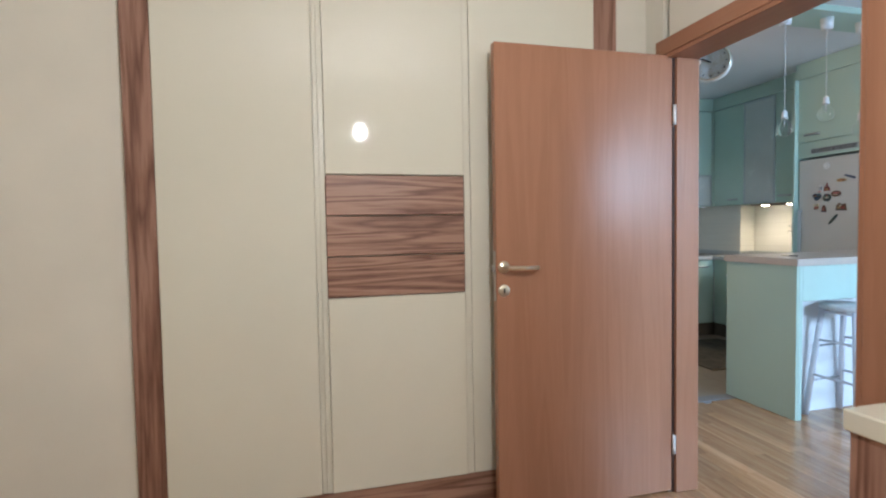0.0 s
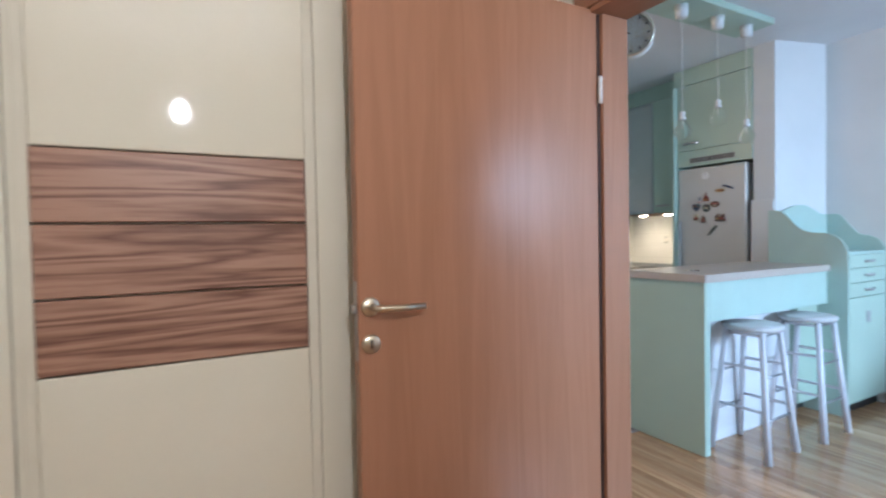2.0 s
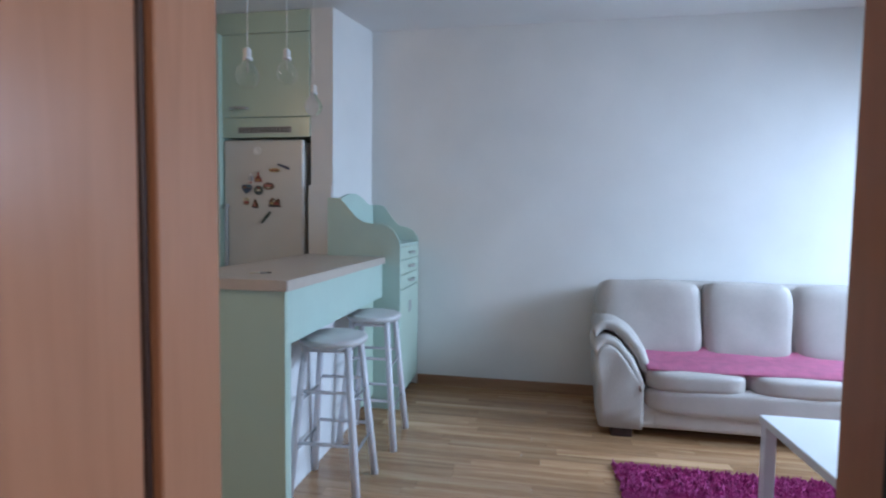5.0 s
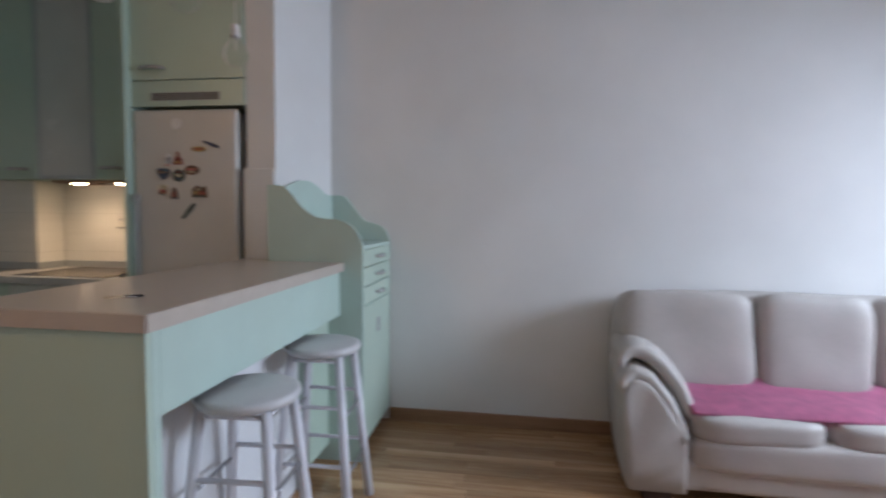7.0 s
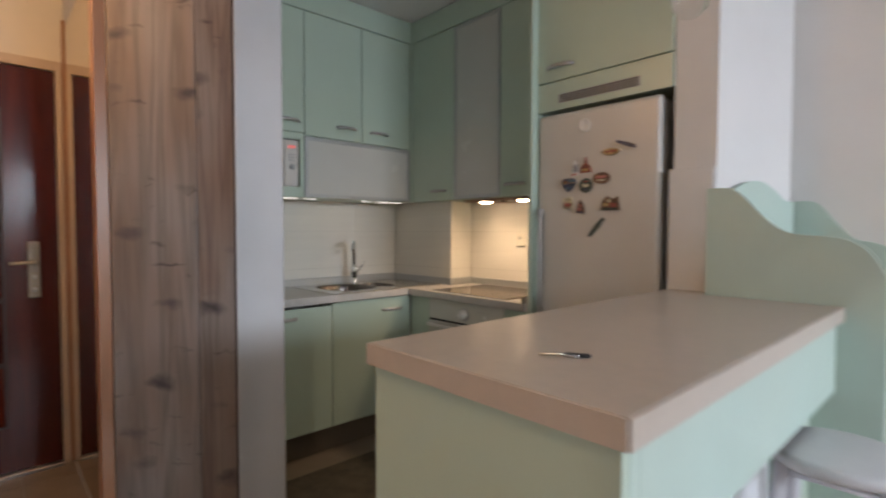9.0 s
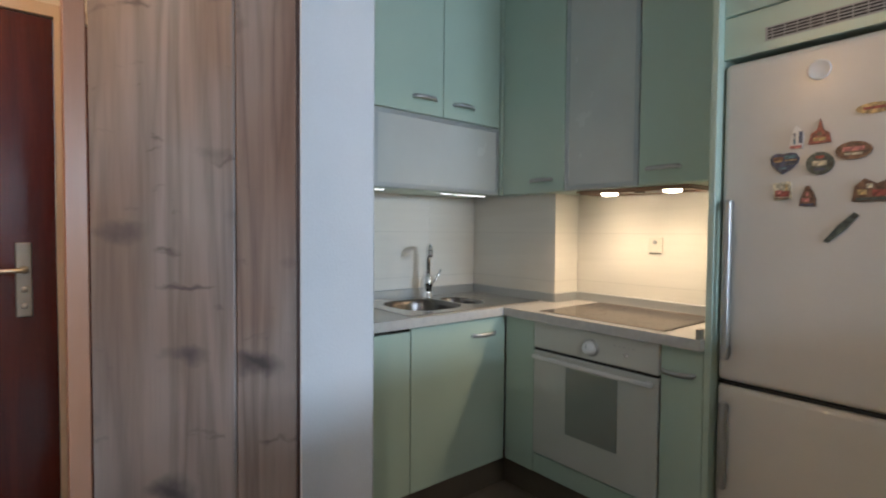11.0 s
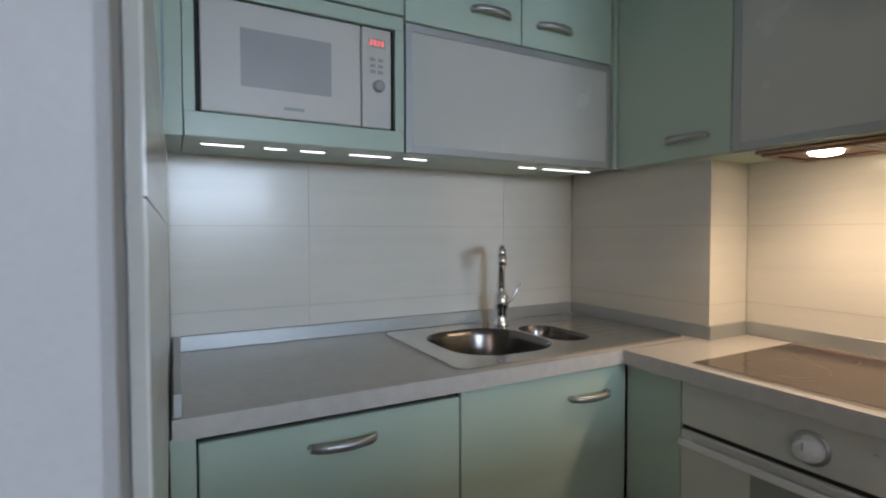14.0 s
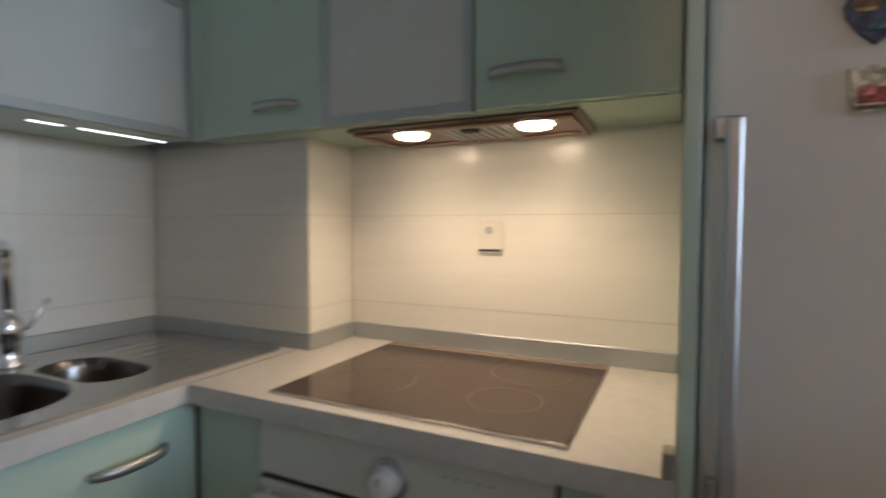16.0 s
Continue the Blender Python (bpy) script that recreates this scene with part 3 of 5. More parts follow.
for x0, x1, d in ((0.3315, 0.350, 0.013), (0.350, 0.3708, 0.018), (0.9632, 0.9908, 0.016)):
    box("profile", (x0, x1), (WY - d, WY + 0.004), (0.162, CEIL - 0.006), CREAM_GROOVE, ward, "grey-cream metal profile")
for z0, z1 in ((0.982, 1.148), (1.153, 1.316), (1.321, 1.485)):
    box("drawer", (0.372, 0.960), (WY - 0.026, WY + 0.004), (z0, z1), WALNUT_H, ward, "walnut drawer front", bevel=0.003)

ches = thing("dresser", (1.75, 0.95, 0), "walnut dresser with a thick cream top beside the bedroom door", "dresser")
box("top", (1.60, 1.909), (0.46, 1.435), (0.735, 0.79), CREAM_GLOSS, ches, "thick cream top", bevel=0.004)
box("body", (1.612, 1.908), (0.475, 1.424), (0.0, 0.735), WALNUT_V, ches)
for z0, z1 in ((0.10, 0.30), (0.31, 0.51), (0.52, 0.70)):
    box("drawer", (1.604, 1.612), (0.565, 1.335), (z0, z1), CREAM_GLOSS, ches, "cream drawer front")
glb = thing("pendant_lamp", (0.72, 0.45, CEIL), "lit warm glass globe hanging on a thin cord", "lamp")
cyl("cord", (0.72, 0.45, 2.16), (0.72, 0.45, CEIL), 0.003, WHITE_PLASTIC, glb, "thin white cord", sides=8)
lathe("cap", [(0.0, 0.0), (0.022, 0.0), (0.018, 0.04), (0.0, 0.045)], WHITE_PLASTIC, glb, at=(0.72, 0.45, 2.122), sides=16)
lathe("globe", [(0.0, -0.036), (0.014, -0.033), (0.026, -0.025), (0.034, -0.013), (0.036, 0.0), (0.034, 0.013), (0.026, 0.027), (0.015, 0.045), (0.014, 0.063)], BULB_WARM, glb, "lit glass globe", (0.72, 0.45, 2.06), sides=20)


# ---- kitchen: north run ----
BY, BX = 5.130, 4.660        # cabinet fronts of the two runs
UY, UX = 5.395, 4.880        # wall cabinet fronts
TOPZ, UND = 0.900, 0.860
TOPS = 2.56


def base_unit(name, x, y, label, front, handle=None, z=(0.150, 0.852)):
    """A base cabinet: front is y for the north run, x for the east run."""
    c = thing(name, ((x[0] + x[1]) / 2, (y[0] + y[1]) / 2, 0.15), label, "kitchen cabinet", "kitchen base cabinets")
    if front == "y":
        box("body", (x[0] + 0.001, x[1] - 0.001), (y[0] + 0.02, y[1]), (0.15, 0.70), MINT_EDGE, c, bevel=0)
        d = box("door", (x[0] + 0.002, x[1] - 0.002), (y[0], y[0] + 0.018), z, MINT, c, bevel=0.0025)
        if handle:
            bow_handle(d, (handle[0], y[0], handle[1]), 0.145, (1, 0, 0), (0, -1, 0))
    else:
        box("body", (x[0] + 0.02, x[1]), (y[0] + 0.001, y[1] - 0.001), (0.15, UND - 0.002), MINT_EDGE, c, bevel=0)
        d = box("door", (x[0], x[0] + 0.018), (y[0] + 0.002, y[1] - 0.002), z, MINT, c, bevel=0.0025)
        if handle:
            bow_handle(d, (x[0], handle[0], handle[1]), 0.115, (0, 1, 0), (-1, 0, 0))
    return c


dw = base_unit("base_cabinet", (3.520, 4.090), (BY, 5.69), "mint dishwasher front with an arched handle", "y", (3.800, 0.793), z=(0.150, 0.842))
base_unit("base_cabinet", (4.090, 4.655), (BY, 5.69), "mint sink cabinet with an arched handle", "y", (4.506, 0.782))
fill = thing("filler_panel", (3.50, 5.4, 0), "narrow mint filler panel beside the dishwasher", "panel")
box("panel", (3.4745, 3.518), (BY + 0.003, 5.69), (0.0, UND - 0.002), MINT, fill)
box("edge_band", (3.4745, 3.518), (BY + 0.001, BY + 0.003), (0.0, UND - 0.002), MINT_EDGE, fill, "pale mint edge banding", bevel=0.0008)
fill = thing("filler_panel", (4.67, 5.04, 0), "mint corner panel beside the oven", "panel")
box("panel", (BX + 0.003, BX + 0.02), (4.953, BY), (0.15, UND - 0.002), MINT, fill)
box("front_face", (BX + 0.001, BX + 0.003), (4.953, BY), (0.15, UND - 0.002), MINT, fill, bevel=0.0008)
base_unit("base_cabinet", (BX, 5.16), (4.192, 4.348), "narrow mint cabinet with an arched handle beside the oven", "x", (4.281, 0.762))
kick = thing("plinth", (4.2, 5.2, 0), "brown-grey recessed cabinet plinth on the tiles", "plinth")
box("board", (3.4745, 4.715), (BY + 0.05, BY + 0.066), (0, 0.148), PLINTH, kick)
box("board", (BX + 0.05, BX + 0.066), (4.192, BY + 0.05), (0, 0.148), PLINTH, kick)

top = thing("worktop", (4.3, 5.4, UND), "pale speckled laminate corner worktop with aluminium upstand", "worktop")


def slab_with_hole(outer, hole, z0, z1):
    """The worktop slab, cut out under the sink."""
    bm = bmesh.new()
    edges, mid = [], Vector((4.3, 5.1, 0))
    for lp in (outer, hole):
        vs = [bm.verts.new(Vector((x, y, 0)) - mid) for x, y in lp]
        edges += [bm.edges.new((vs[k], vs[(k + 1) % len(vs)])) for k in range(len(vs))]
    bmesh.ops.triangle_fill(bm, use_beauty=True, use_dissolve=False, edges=edges)
    made = bmesh.ops.extrude_face_region(bm, geom=list(bm.faces))
    for v in [g for g in made["geom"] if isinstance(g, bmesh.types.BMVert)]:
        v.co.z += z1 - z0
    bmesh.ops.recalc_face_normals(bm, faces=bm.faces)
    return part("slab", bm, TOP_LIGHT, top, "", mid + Vector((0, 0, z0)))


slab_with_hole([(3.479, BY - 0.02), (BX - 0.04, BY - 0.02), (BX - 0.04, 4.190), (EAST - 0.012, 4.190), (EAST - 0.012, 5.078), (4.963, 5.078), (4.963, NORTH), (3.479, NORTH)], [(4.15, 5.18), (4.70, 5.18), (4.70, 5.60), (4.15, 5.60)], UND, TOPZ)
box("joint_strip", (4.621, 4.961), (BY - 0.0225, BY - 0.0175), (TOPZ - 0.001, TOPZ + 0.0015), ALU, top, "thin aluminium joint strip", bevel=0)
box("upstand", (3.497, 4.951), (NORTH - 0.014, NORTH), (TOPZ, 0.945), ALU_MATT, top, "aluminium upstand strip")
box("upstand", (4.951, 4.963), (5.078, NORTH), (TOPZ, 0.945), ALU_MATT, top, "aluminium upstand strip")
box("upstand", (4.951, EAST - 0.024), (5.066, 5.078), (TOPZ, 0.945), ALU_MATT, top, "aluminium upstand strip")
box("upstand", (EAST - 0.024, EAST - 0.012), (4.192, 5.066), (TOPZ, 0.945), ALU_MATT, top, "aluminium upstand strip")
box("upstand", (3.481, 3.497), (BY - 0.01, NORTH), (TOPZ, 0.945), ALU_MATT, top, "aluminium upstand strip")
box("end_cap", (BX - 0.044, BX - 0.012), (4.1905, 4.206), (0.9005, 0.936), AGED, top, "dark metal end cap of the upstand")

# sink with two bowls and a drainer
SX0, SX1, SY0, SY1 = 4.095, 4.935, 5.140, 5.650
sink = thing("sink", (4.5, 5.4, TOPZ), "stainless steel sink with two bowls and a drainer", "sink")


def rounded(cx, cy, w, h, r, n=6):
    pts = []
    for qx, qy, a0 in ((1, 1, 0), (-1, 1, 90), (-1, -1, 180), (1, -1, 270)):
        for k in range(n + 1):
            a = radians(a0 + 90 * k / n)
            pts.append((cx + qx * (w / 2 - r) + r * math.cos(a), cy + qy * (h / 2 - r) + r * math.sin(a)))
    return pts


def bowl(name, cx, cy, w, h, r, depth, label):
    bm = bmesh.new()
    steps = [(1.0, 1.0, 0.004), (0.97, 0.97, -0.002), (0.94, 0.94, -0.02), (0.90, 0.90, -depth * 0.8), (0.82, 0.82, -depth), (0.14, 0.14, -depth - 0.004)]
    rings = []
    for sx, sy, z in steps:
        rings.append([bm.verts.new(((px - cx) * sx, (py - cy) * sy, z)) for px, py in rounded(cx, cy, w, h, r)])
    for one, two in zip(rings, rings[1:]):
        for k in range(len(one)):
            n = (k + 1) % len(one)
            bm.faces.new((one[k], one[n], two[n], two[k])).smooth = True
    bm.faces.new(rings[-1])
    bmesh.ops.recalc_face_normals(bm, faces=bm.faces)
    bmesh.ops.reverse_faces(bm, faces=bm.faces)
    b = part(name, bm, STEEL_DARK_REFLECTION, sink, label, (cx, cy, TOPZ + 0.001))
    lathe("drain", [(0.0, 0.0), (0.03, 0.0), (0.033, 0.002), (0.0, 0.003)], CHROME, b, "chrome drain", (cx, cy, TOPZ - depth - 0.002), sides=16)
    return b


def rim_with_holes(holes):
    bm = bmesh.new()
    outer = rounded((SX0 + SX1) / 2, (SY0 + SY1) / 2, SX1 - SX0, SY1 - SY0, 0.03, 4)
    loops = [outer] + [rounded(*h, 6) for h in holes]
    edges = []
    mid = Vector(((SX0 + SX1) / 2, (SY0 + SY1) / 2, 0))
    for lp in loops:
        vs = [bm.verts.new(Vector((x, y, 0)) - mid) for x, y in lp]
        edges += [bm.edges.new((vs[k], vs[(k + 1) % len(vs)])) for k in range(len(vs))]
    bmesh.ops.triangle_fill(bm, use_beauty=True, use_dissolve=False, edges=edges)
    bmesh.ops.recalc_face_normals(bm, faces=bm.faces)
    if sum(f.normal.z for f in bm.faces) < 0:
        bmesh.ops.reverse_faces(bm, faces=bm.faces)
    made = bmesh.ops.extrude_face_region(bm, geom=list(bm.faces))
    down = [g for g in made["geom"] if isinstance(g, bmesh.types.BMVert)]
    for v in down:
        v.co.z += 0.0045
    return part("rim", bm, STEEL, sink, "flat brushed steel rim", mid + Vector((0, 0, TOPZ + 0.0005)))


HOLES = [(4.337, 5.387, 0.340, 0.365, 0.13), (4.593, 5.385, 0.150, 0.27, 0.07)]
rim_with_holes(HOLES)
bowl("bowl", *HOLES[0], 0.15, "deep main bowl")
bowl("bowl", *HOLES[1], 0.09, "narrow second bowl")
for k in range(7):
    box("drainer_rib", (4.70, 4.905), (5.21 + 0.055 * k, 5.218 + 0.055 * k), (TOPZ + 0.0045, TOPZ + 0.006), STEEL, sink, bevel=0.001)

tap = thing("tap", (4.518, 5.58, TOPZ), "chrome swan-neck kitchen tap with a side lever", "tap")
TX, TY = 4.518, 5.575
lathe("base", [(0.0, 0.0), (0.026, 0.0), (0.026, 0.006), (0.021, 0.012), (0.021, 0.055), (0.027, 0.065), (0.027, 0.105), (0.018, 0.118), (0.013, 0.125), (0.0, 0.125)], CHROME, tap, at=(TX, TY, TOPZ + 0.005))
tube("spout", [(TX, TY, 1.02), (TX, TY, 1.15)] + [(TX - 0.020 * (1 - math.cos(radians(a))) , TY - 0.030 * (1 - math.cos(radians(a))), 1.15 + 0.036 * math.sin(radians(a))) for a in range(15, 91, 15)] + [(TX - 0.062, TY - 0.093, 1.184), (TX - 0.074, TY - 0.111, 1.178), (TX - 0.080, TY - 0.120, 1.160)], 0.0135, CHROME, tap, sides=14)
lathe("nozzle", [(0.0, -0.02), (0.015, -0.02), (0.016, 0.012), (0.0, 0.014)], CHROME, tap, at=(TX - 0.080, TY - 0.120, 1.150), sides=16)
tube("lever", [(TX + 0.02, TY, 0.985), (TX + 0.035, TY - 0.005, 0.99), (TX + 0.055, TY - 0.012, 1.02), (TX + 0.072, TY - 0.02, 1.055)], 0.0055, CHROME, tap, "thin chrome lever")

# hob
hob = thing("hob", (4.91, 4.62, TOPZ), "dark brown ceramic glass hob set in the worktop", "hob")
box("glass", (4.656, 5.120), (4.335, 4.915), (TOPZ + 0.0005, TOPZ + 0.006), HOB_GLASS, hob, bevel=0.001)
box("rim", (4.653, 4.656), (4.332, 4.918), (TOPZ + 0.0005, TOPZ + 0.005), STEEL, hob, bevel=0)
box("rear_strip", (5.085, 5.1185), (4.337, 4.913), (TOPZ + 0.006, TOPZ + 0.0064), HOB_MARK, hob, "paler printed strip", bevel=0)
for cx, cy, r in ((4.80, 4.77, 0.09), (4.80, 4.48, 0.07), (4.99, 4.77, 0.07), (4.99, 4.48, 0.09)):
    bm = bmesh.new()
    ring0, ring1 = [], []
    for k in range(40):
        a = k * math.tau / 40
        ring0.append(bm.verts.new((r * math.cos(a), r * math.sin(a), 0)))
        ring1.append(bm.verts.new(((r - 0.0016) * math.cos(a), (r - 0.0016) * math.sin(a), 0)))
    for k in range(40):
        n = (k + 1) % 40
        bm.faces.new((ring0[k], ring0[n], ring1[n], ring1[k]))
    part("zone_ring", bm, HOB_MARK, hob, "printed cooking zone ring", (cx, cy, TOPZ + 0.0063))

# oven
oven = thing("oven", (4.9, 4.65, 0.15), "white built-in oven with a grey glass door and one round knob", "oven")
OY0, OY1 = 4.352, 4.949
box("body", (BX + 0.02, 5.14), (OY0 + 0.004, OY1 - 0.004), (0.152, UND - 0.003), GREY_PLASTIC, oven, bevel=0)
pan = box("control_panel", (BX - 0.004, BX + 0.02), (OY0, OY1), (0.734, 0.853), OVEN_WHITE, oven, bevel=0.003)
od = box("door", (BX - 0.006, BX + 0.018), (OY0, OY1), (0.245, 0.722), OVEN_WHITE, oven, bevel=0.004)
box("vent_gap", (BX + 0.004, BX + 0.02), (OY0 + 0.002, OY1 - 0.002), (0.722, 0.734), BLACK, oven, "dark gap over the oven door", bevel=0)
box("lower_panel", (BX, BX + 0.018), (OY0, OY1), (0.152, 0.238), MINT, oven, "mint panel under the oven")
box("window", (BX - 0.0075, BX - 0.006), (4.518, 4.766), (0.385, 0.676), OVEN_GLASS, od, "grey oven glass", bevel=0)
box("handle", (BX - 0.034, BX - 0.024), (OY0 + 0.012, OY1 - 0.012), (0.690, 0.708), WHITE_PLASTIC, od, "long flat white bar handle", bevel=0.003, segments=2)
for y in (OY0 + 0.03, OY1 - 0.03):
    box("handle_foot", (BX - 0.024, BX - 0.005), (y - 0.012, y + 0.012), (0.692, 0.706), WHITE_PLASTIC, od)
SIDE = pose(0, 0, 0, 0, -90, 0)
lathe("knob_ring", [(0.0, 0.0), (0.037, 0.0), (0.037, 0.003), (0.030, 0.005), (0.0, 0.005)], ALU, pan, "satin metal ring behind the knob", (BX - 0.004, 4.643, 0.786), turn=SIDE, sides=36)
kn = lathe("knob", [(0.0, 0.0), (0.029, 0.0), (0.028, 0.012), (0.024, 0.014), (0.022, 0.028), (0.019, 0.031), (0.0, 0.031)], WHITE_PLASTIC, pan, "round white knob", (BX - 0.009, 4.643, 0.786), turn=SIDE, sides=36)
box("pointer", (BX - 0.0415, BX - 0.039), (4.641, 4.645), (0.788, 0.804), GREY_PLASTIC, kn, bevel=0)
lathe("small_button", [(0.0, 0.0), (0.010, 0.0), (0.010, 0.004), (0.0, 0.005)], WHITE_PLASTIC, pan, at=(BX - 0.004, 4.485, 0.785), turn=SIDE, sides=16)
for k in range(5):
    box("marking", (BX - 0.0046, BX - 0.004), (4.45 + 0.02 * k, 4.458 + 0.02 * k), (0.812, 0.815), GREY_PLASTIC, pan, bevel=0)

# ---- wall cabinets ----
UB, UM = 1.462, 1.828


def wall_unit(x, y, z, label, front, handle=None, frosted=False, depth_back=None):
    c = thing("wall_cabinet", ((x[0] + x[1]) / 2, (y[0] + y[1]) / 2, z[0]), label, "kitchen cabinet", "kitchen wall cabinets")
    ax = "y" if front == "y" else "x"
    if ax == "y":
        box("body", (x[0] + 0.001, x[1] - 0.001), (y[0] + 0.02, y[1]), (z[0], z[1] - 0.001), MINT_EDGE, c, bevel=0)
        if frosted:
            d = thing_frame_y(c, x, y[0], z)
        else:
            d = box("door", (x[0] + 0.002, x[1] - 0.002), (y[0], y[0] + 0.018), (z[0] + 0.002, z[1] - 0.003), MINT, c, bevel=0.0025)
        if handle:
            bow_handle(d, (handle[0], y[0], handle[1]), 0.140, (1, 0, 0), (0, -1, 0))
    else:
        box("body", (x[0] + 0.02, x[1]), (y[0] + 0.001, y[1] - 0.001), (z[0], z[1] - 0.001), MINT_EDGE, c, bevel=0)
        if frosted:
            d = thing_frame_x(c, x[0], y, z)
        else:
            d = box("door", (x[0], x[0] + 0.018), (y[0] + 0.002, y[1] - 0.002), (z[0] + 0.002, z[1] - 0.003), MINT, c, bevel=0.0025)
        if handle:
            bow_handle(d, (x[0], handle[0], handle[1]), handle[2], (0, 1, 0), (-1, 0, 0))
    return c


FW = 0.022


def thing_frame_y(c, x, y, z):
    a, b, lo, hi = x[0] + 0.002, x[1] - 0.002, z[0] + 0.002, z[1] - 0.003
    d = box("door", (a + FW, b - FW), (y + 0.003, y + 0.010), (lo + FW, hi - FW), FROST, c, "frosted white glass pane", bevel=0)
    for xs, zs in (((a, a + FW), (lo, hi)), ((b - FW, b), (lo, hi)), ((a + FW, b - FW), (lo, lo + FW)), ((a + FW, b - FW), (hi - FW, hi))):
        box("door_frame", xs, (y, y + 0.018), zs, ALU_MATT, d, "matt aluminium frame", bevel=0.001)
    return d


def thing_frame_x(c, x, y, z):
    a, b, lo, hi = y[0] + 0.002, y[1] - 0.002, z[0] + 0.002, z[1] - 0.003
    d = box("door", (x + 0.003, x + 0.010), (a + FW, b - FW), (lo + FW, hi - FW), FROST, c, "frosted white glass pane", bevel=0)
    for ys, zs in (((a, a + FW), (lo, hi)), ((b - FW, b), (lo, hi)), ((a + FW, b - FW), (lo, lo + FW)), ((a + FW, b - FW), (hi - FW, hi))):
        box("door_frame", (x, x + 0.018), ys, zs, ALU_MATT, d, "matt aluminium frame", bevel=0.001)
    return d


wall_unit((4.066, 4.866), (UY, 5.69), (UB, UM), "low wall cabinet with a wide frosted glass flap", "y", None, True)
wall_unit((3.512, 4.066), (UY, 5.69), (UM + 0.012, TOPS), "tall mint wall cabinet over the microwave", "y", (3.96, 1.905))
wall_unit((4.066, 4.470), (UY, 5.69), (UM, TOPS), "tall mint wall cabinet with an arched handle", "y", (4.352, 1.905))
wall_unit((4.470, 4.866), (UY, 5.69), (UM, TOPS), "tall mint wall cabinet with an arched handle beside the corner", "y", (4.602, 1.902))
wall_unit((UX, EAST - 0.002), (4.966, 5.380), (UB, TOPS), "tall mint corner cabinet with an arched handle", "x", (5.105, 1.525, 0.14))
wall_unit((UX, EAST - 0.002), (4.578, 4.966), (UB, TOPS), "tall narrow cabinet with a frosted glass door over the hob", "x", None, True)
wall_unit((UX, EAST - 0.002), (4.191, 4.578), (UB, TOPS), "tall mint cabinet with an arched handle beside the fridge", "x", (4.468, 1.530, 0.145))
pnl = thing("filler_panel", (3.49, 5.5, UB), "narrow mint strip beside the wall cabinets", "panel")
box("strip", (3.4745, 3.510), (UY + 0.004, 5.69), (UB, TOPS), MINT, pnl)
box("edge_band", (3.4745, 3.510), (UY + 0.002, UY + 0.004), (UB, TOPS), MINT_EDGE, pnl, "pale mint edge banding", bevel=0.0008)
pnl = thing("corner_post", (4.874, 5.39, UB), "thin mint strip in the cabinet corner", "panel")
box("strip", (4.868, 4.896), (5.382, 5.42), (UB, TOPS), MINT, pnl)
corn = thing("cornice", (4.4, 5.4, TOPS), "plain mint cornice between cabinets and ceiling", "cornice")
box("board", (3.479, 4.876), (UY - 0.002, UY + 0.018), (TOPS + 0.002, CEIL - 0.004), MINT, corn)
box("board", (UX - 0.004, UX + 0.016), (4.191, UY - 0.002), (TOPS + 0.002, CEIL - 0.004), MINT, corn)

# microwave in its housing
hous = thing("microwave_housing", (3.79, 5.5, UB), "mint housing round the built-in microwave", "kitchen cabinet")
MX0, MX1, MZ0, MZ1 = 3.536, 4.036, 1.520, 1.797
box("bottom_rail", (3.512, 4.062), (UY, UY + 0.02), (UB, MZ0), MINT, hous)
box("top_rail", (3.512, 4.062), (UY, UY + 0.02), (MZ1, UM + 0.008), MINT, hous)
box("stile", (3.512, MX0), (UY, UY + 0.02), (MZ0, MZ1), MINT, hous, bevel=0)
box("stile", (MX1, 4.062), (UY, UY + 0.02), (MZ0, MZ1), MINT, hous, bevel=0)
box("bottom_board", (3.512, 4.062), (UY + 0.02, 5.69), (UB, UB + 0.018), MINT, hous, bevel=0)
box("niche_back", (MX0 - 0.01, MX1 + 0.01), (UY + 0.03, UY + 0.04), (MZ0 - 0.01, MZ1 + 0.01), BLACK, hous, "black gap round the microwave", bevel=0)
mw = thing("microwave", (3.79, 5.42, MZ0), "white built-in microwave with a grey window and red display", "microwave")
md = box("door", (MX0 + 0.012, 3.935), (UY - 0.004, UY + 0.026), (MZ0 + 0.002, MZ1 - 0.008), WHITE_APPL, mw, bevel=0.003)
mp = box("control_panel", (3.938, MX1 - 0.014), (UY - 0.004, UY + 0.026), (MZ0 + 0.002, MZ1 - 0.008), WHITE_APPL, mw, bevel=0.003)
box("window", (3.635, 3.855), (UY - 0.0052, UY - 0.004), (1.590, 1.728), MW_GLASS, md, "grey dotted window", bevel=0)
box("maker_mark", (3.735, 3.785), (UY - 0.0048, UY - 0.004), (1.543, 1.551), GREY_PLASTIC, md, "small grey mark", bevel=0)
box("display", (3.958, 4.004), (UY - 0.0048, UY - 0.004), (1.739, 1.761), MW_GLASS, mp, "pale grey display", bevel=0)
for k in range(4):
    box("digit", (3.962 + 0.011 * k, 3.967 + 0.011 * k), (UY - 0.0056, UY - 0.0048), (1.743, 1.757), RED_GLOW, mp, "glowing red digit", bevel=0)
lathe("knob", [(0.0, 0.0), (0.016, 0.0), (0.016, 0.012), (0.013, 0.016), (0.0, 0.016)], GREY_PLASTIC, mp, "small grey knob", (3.984, UY - 0.004, 1.634), turn=FACE, sides=20)
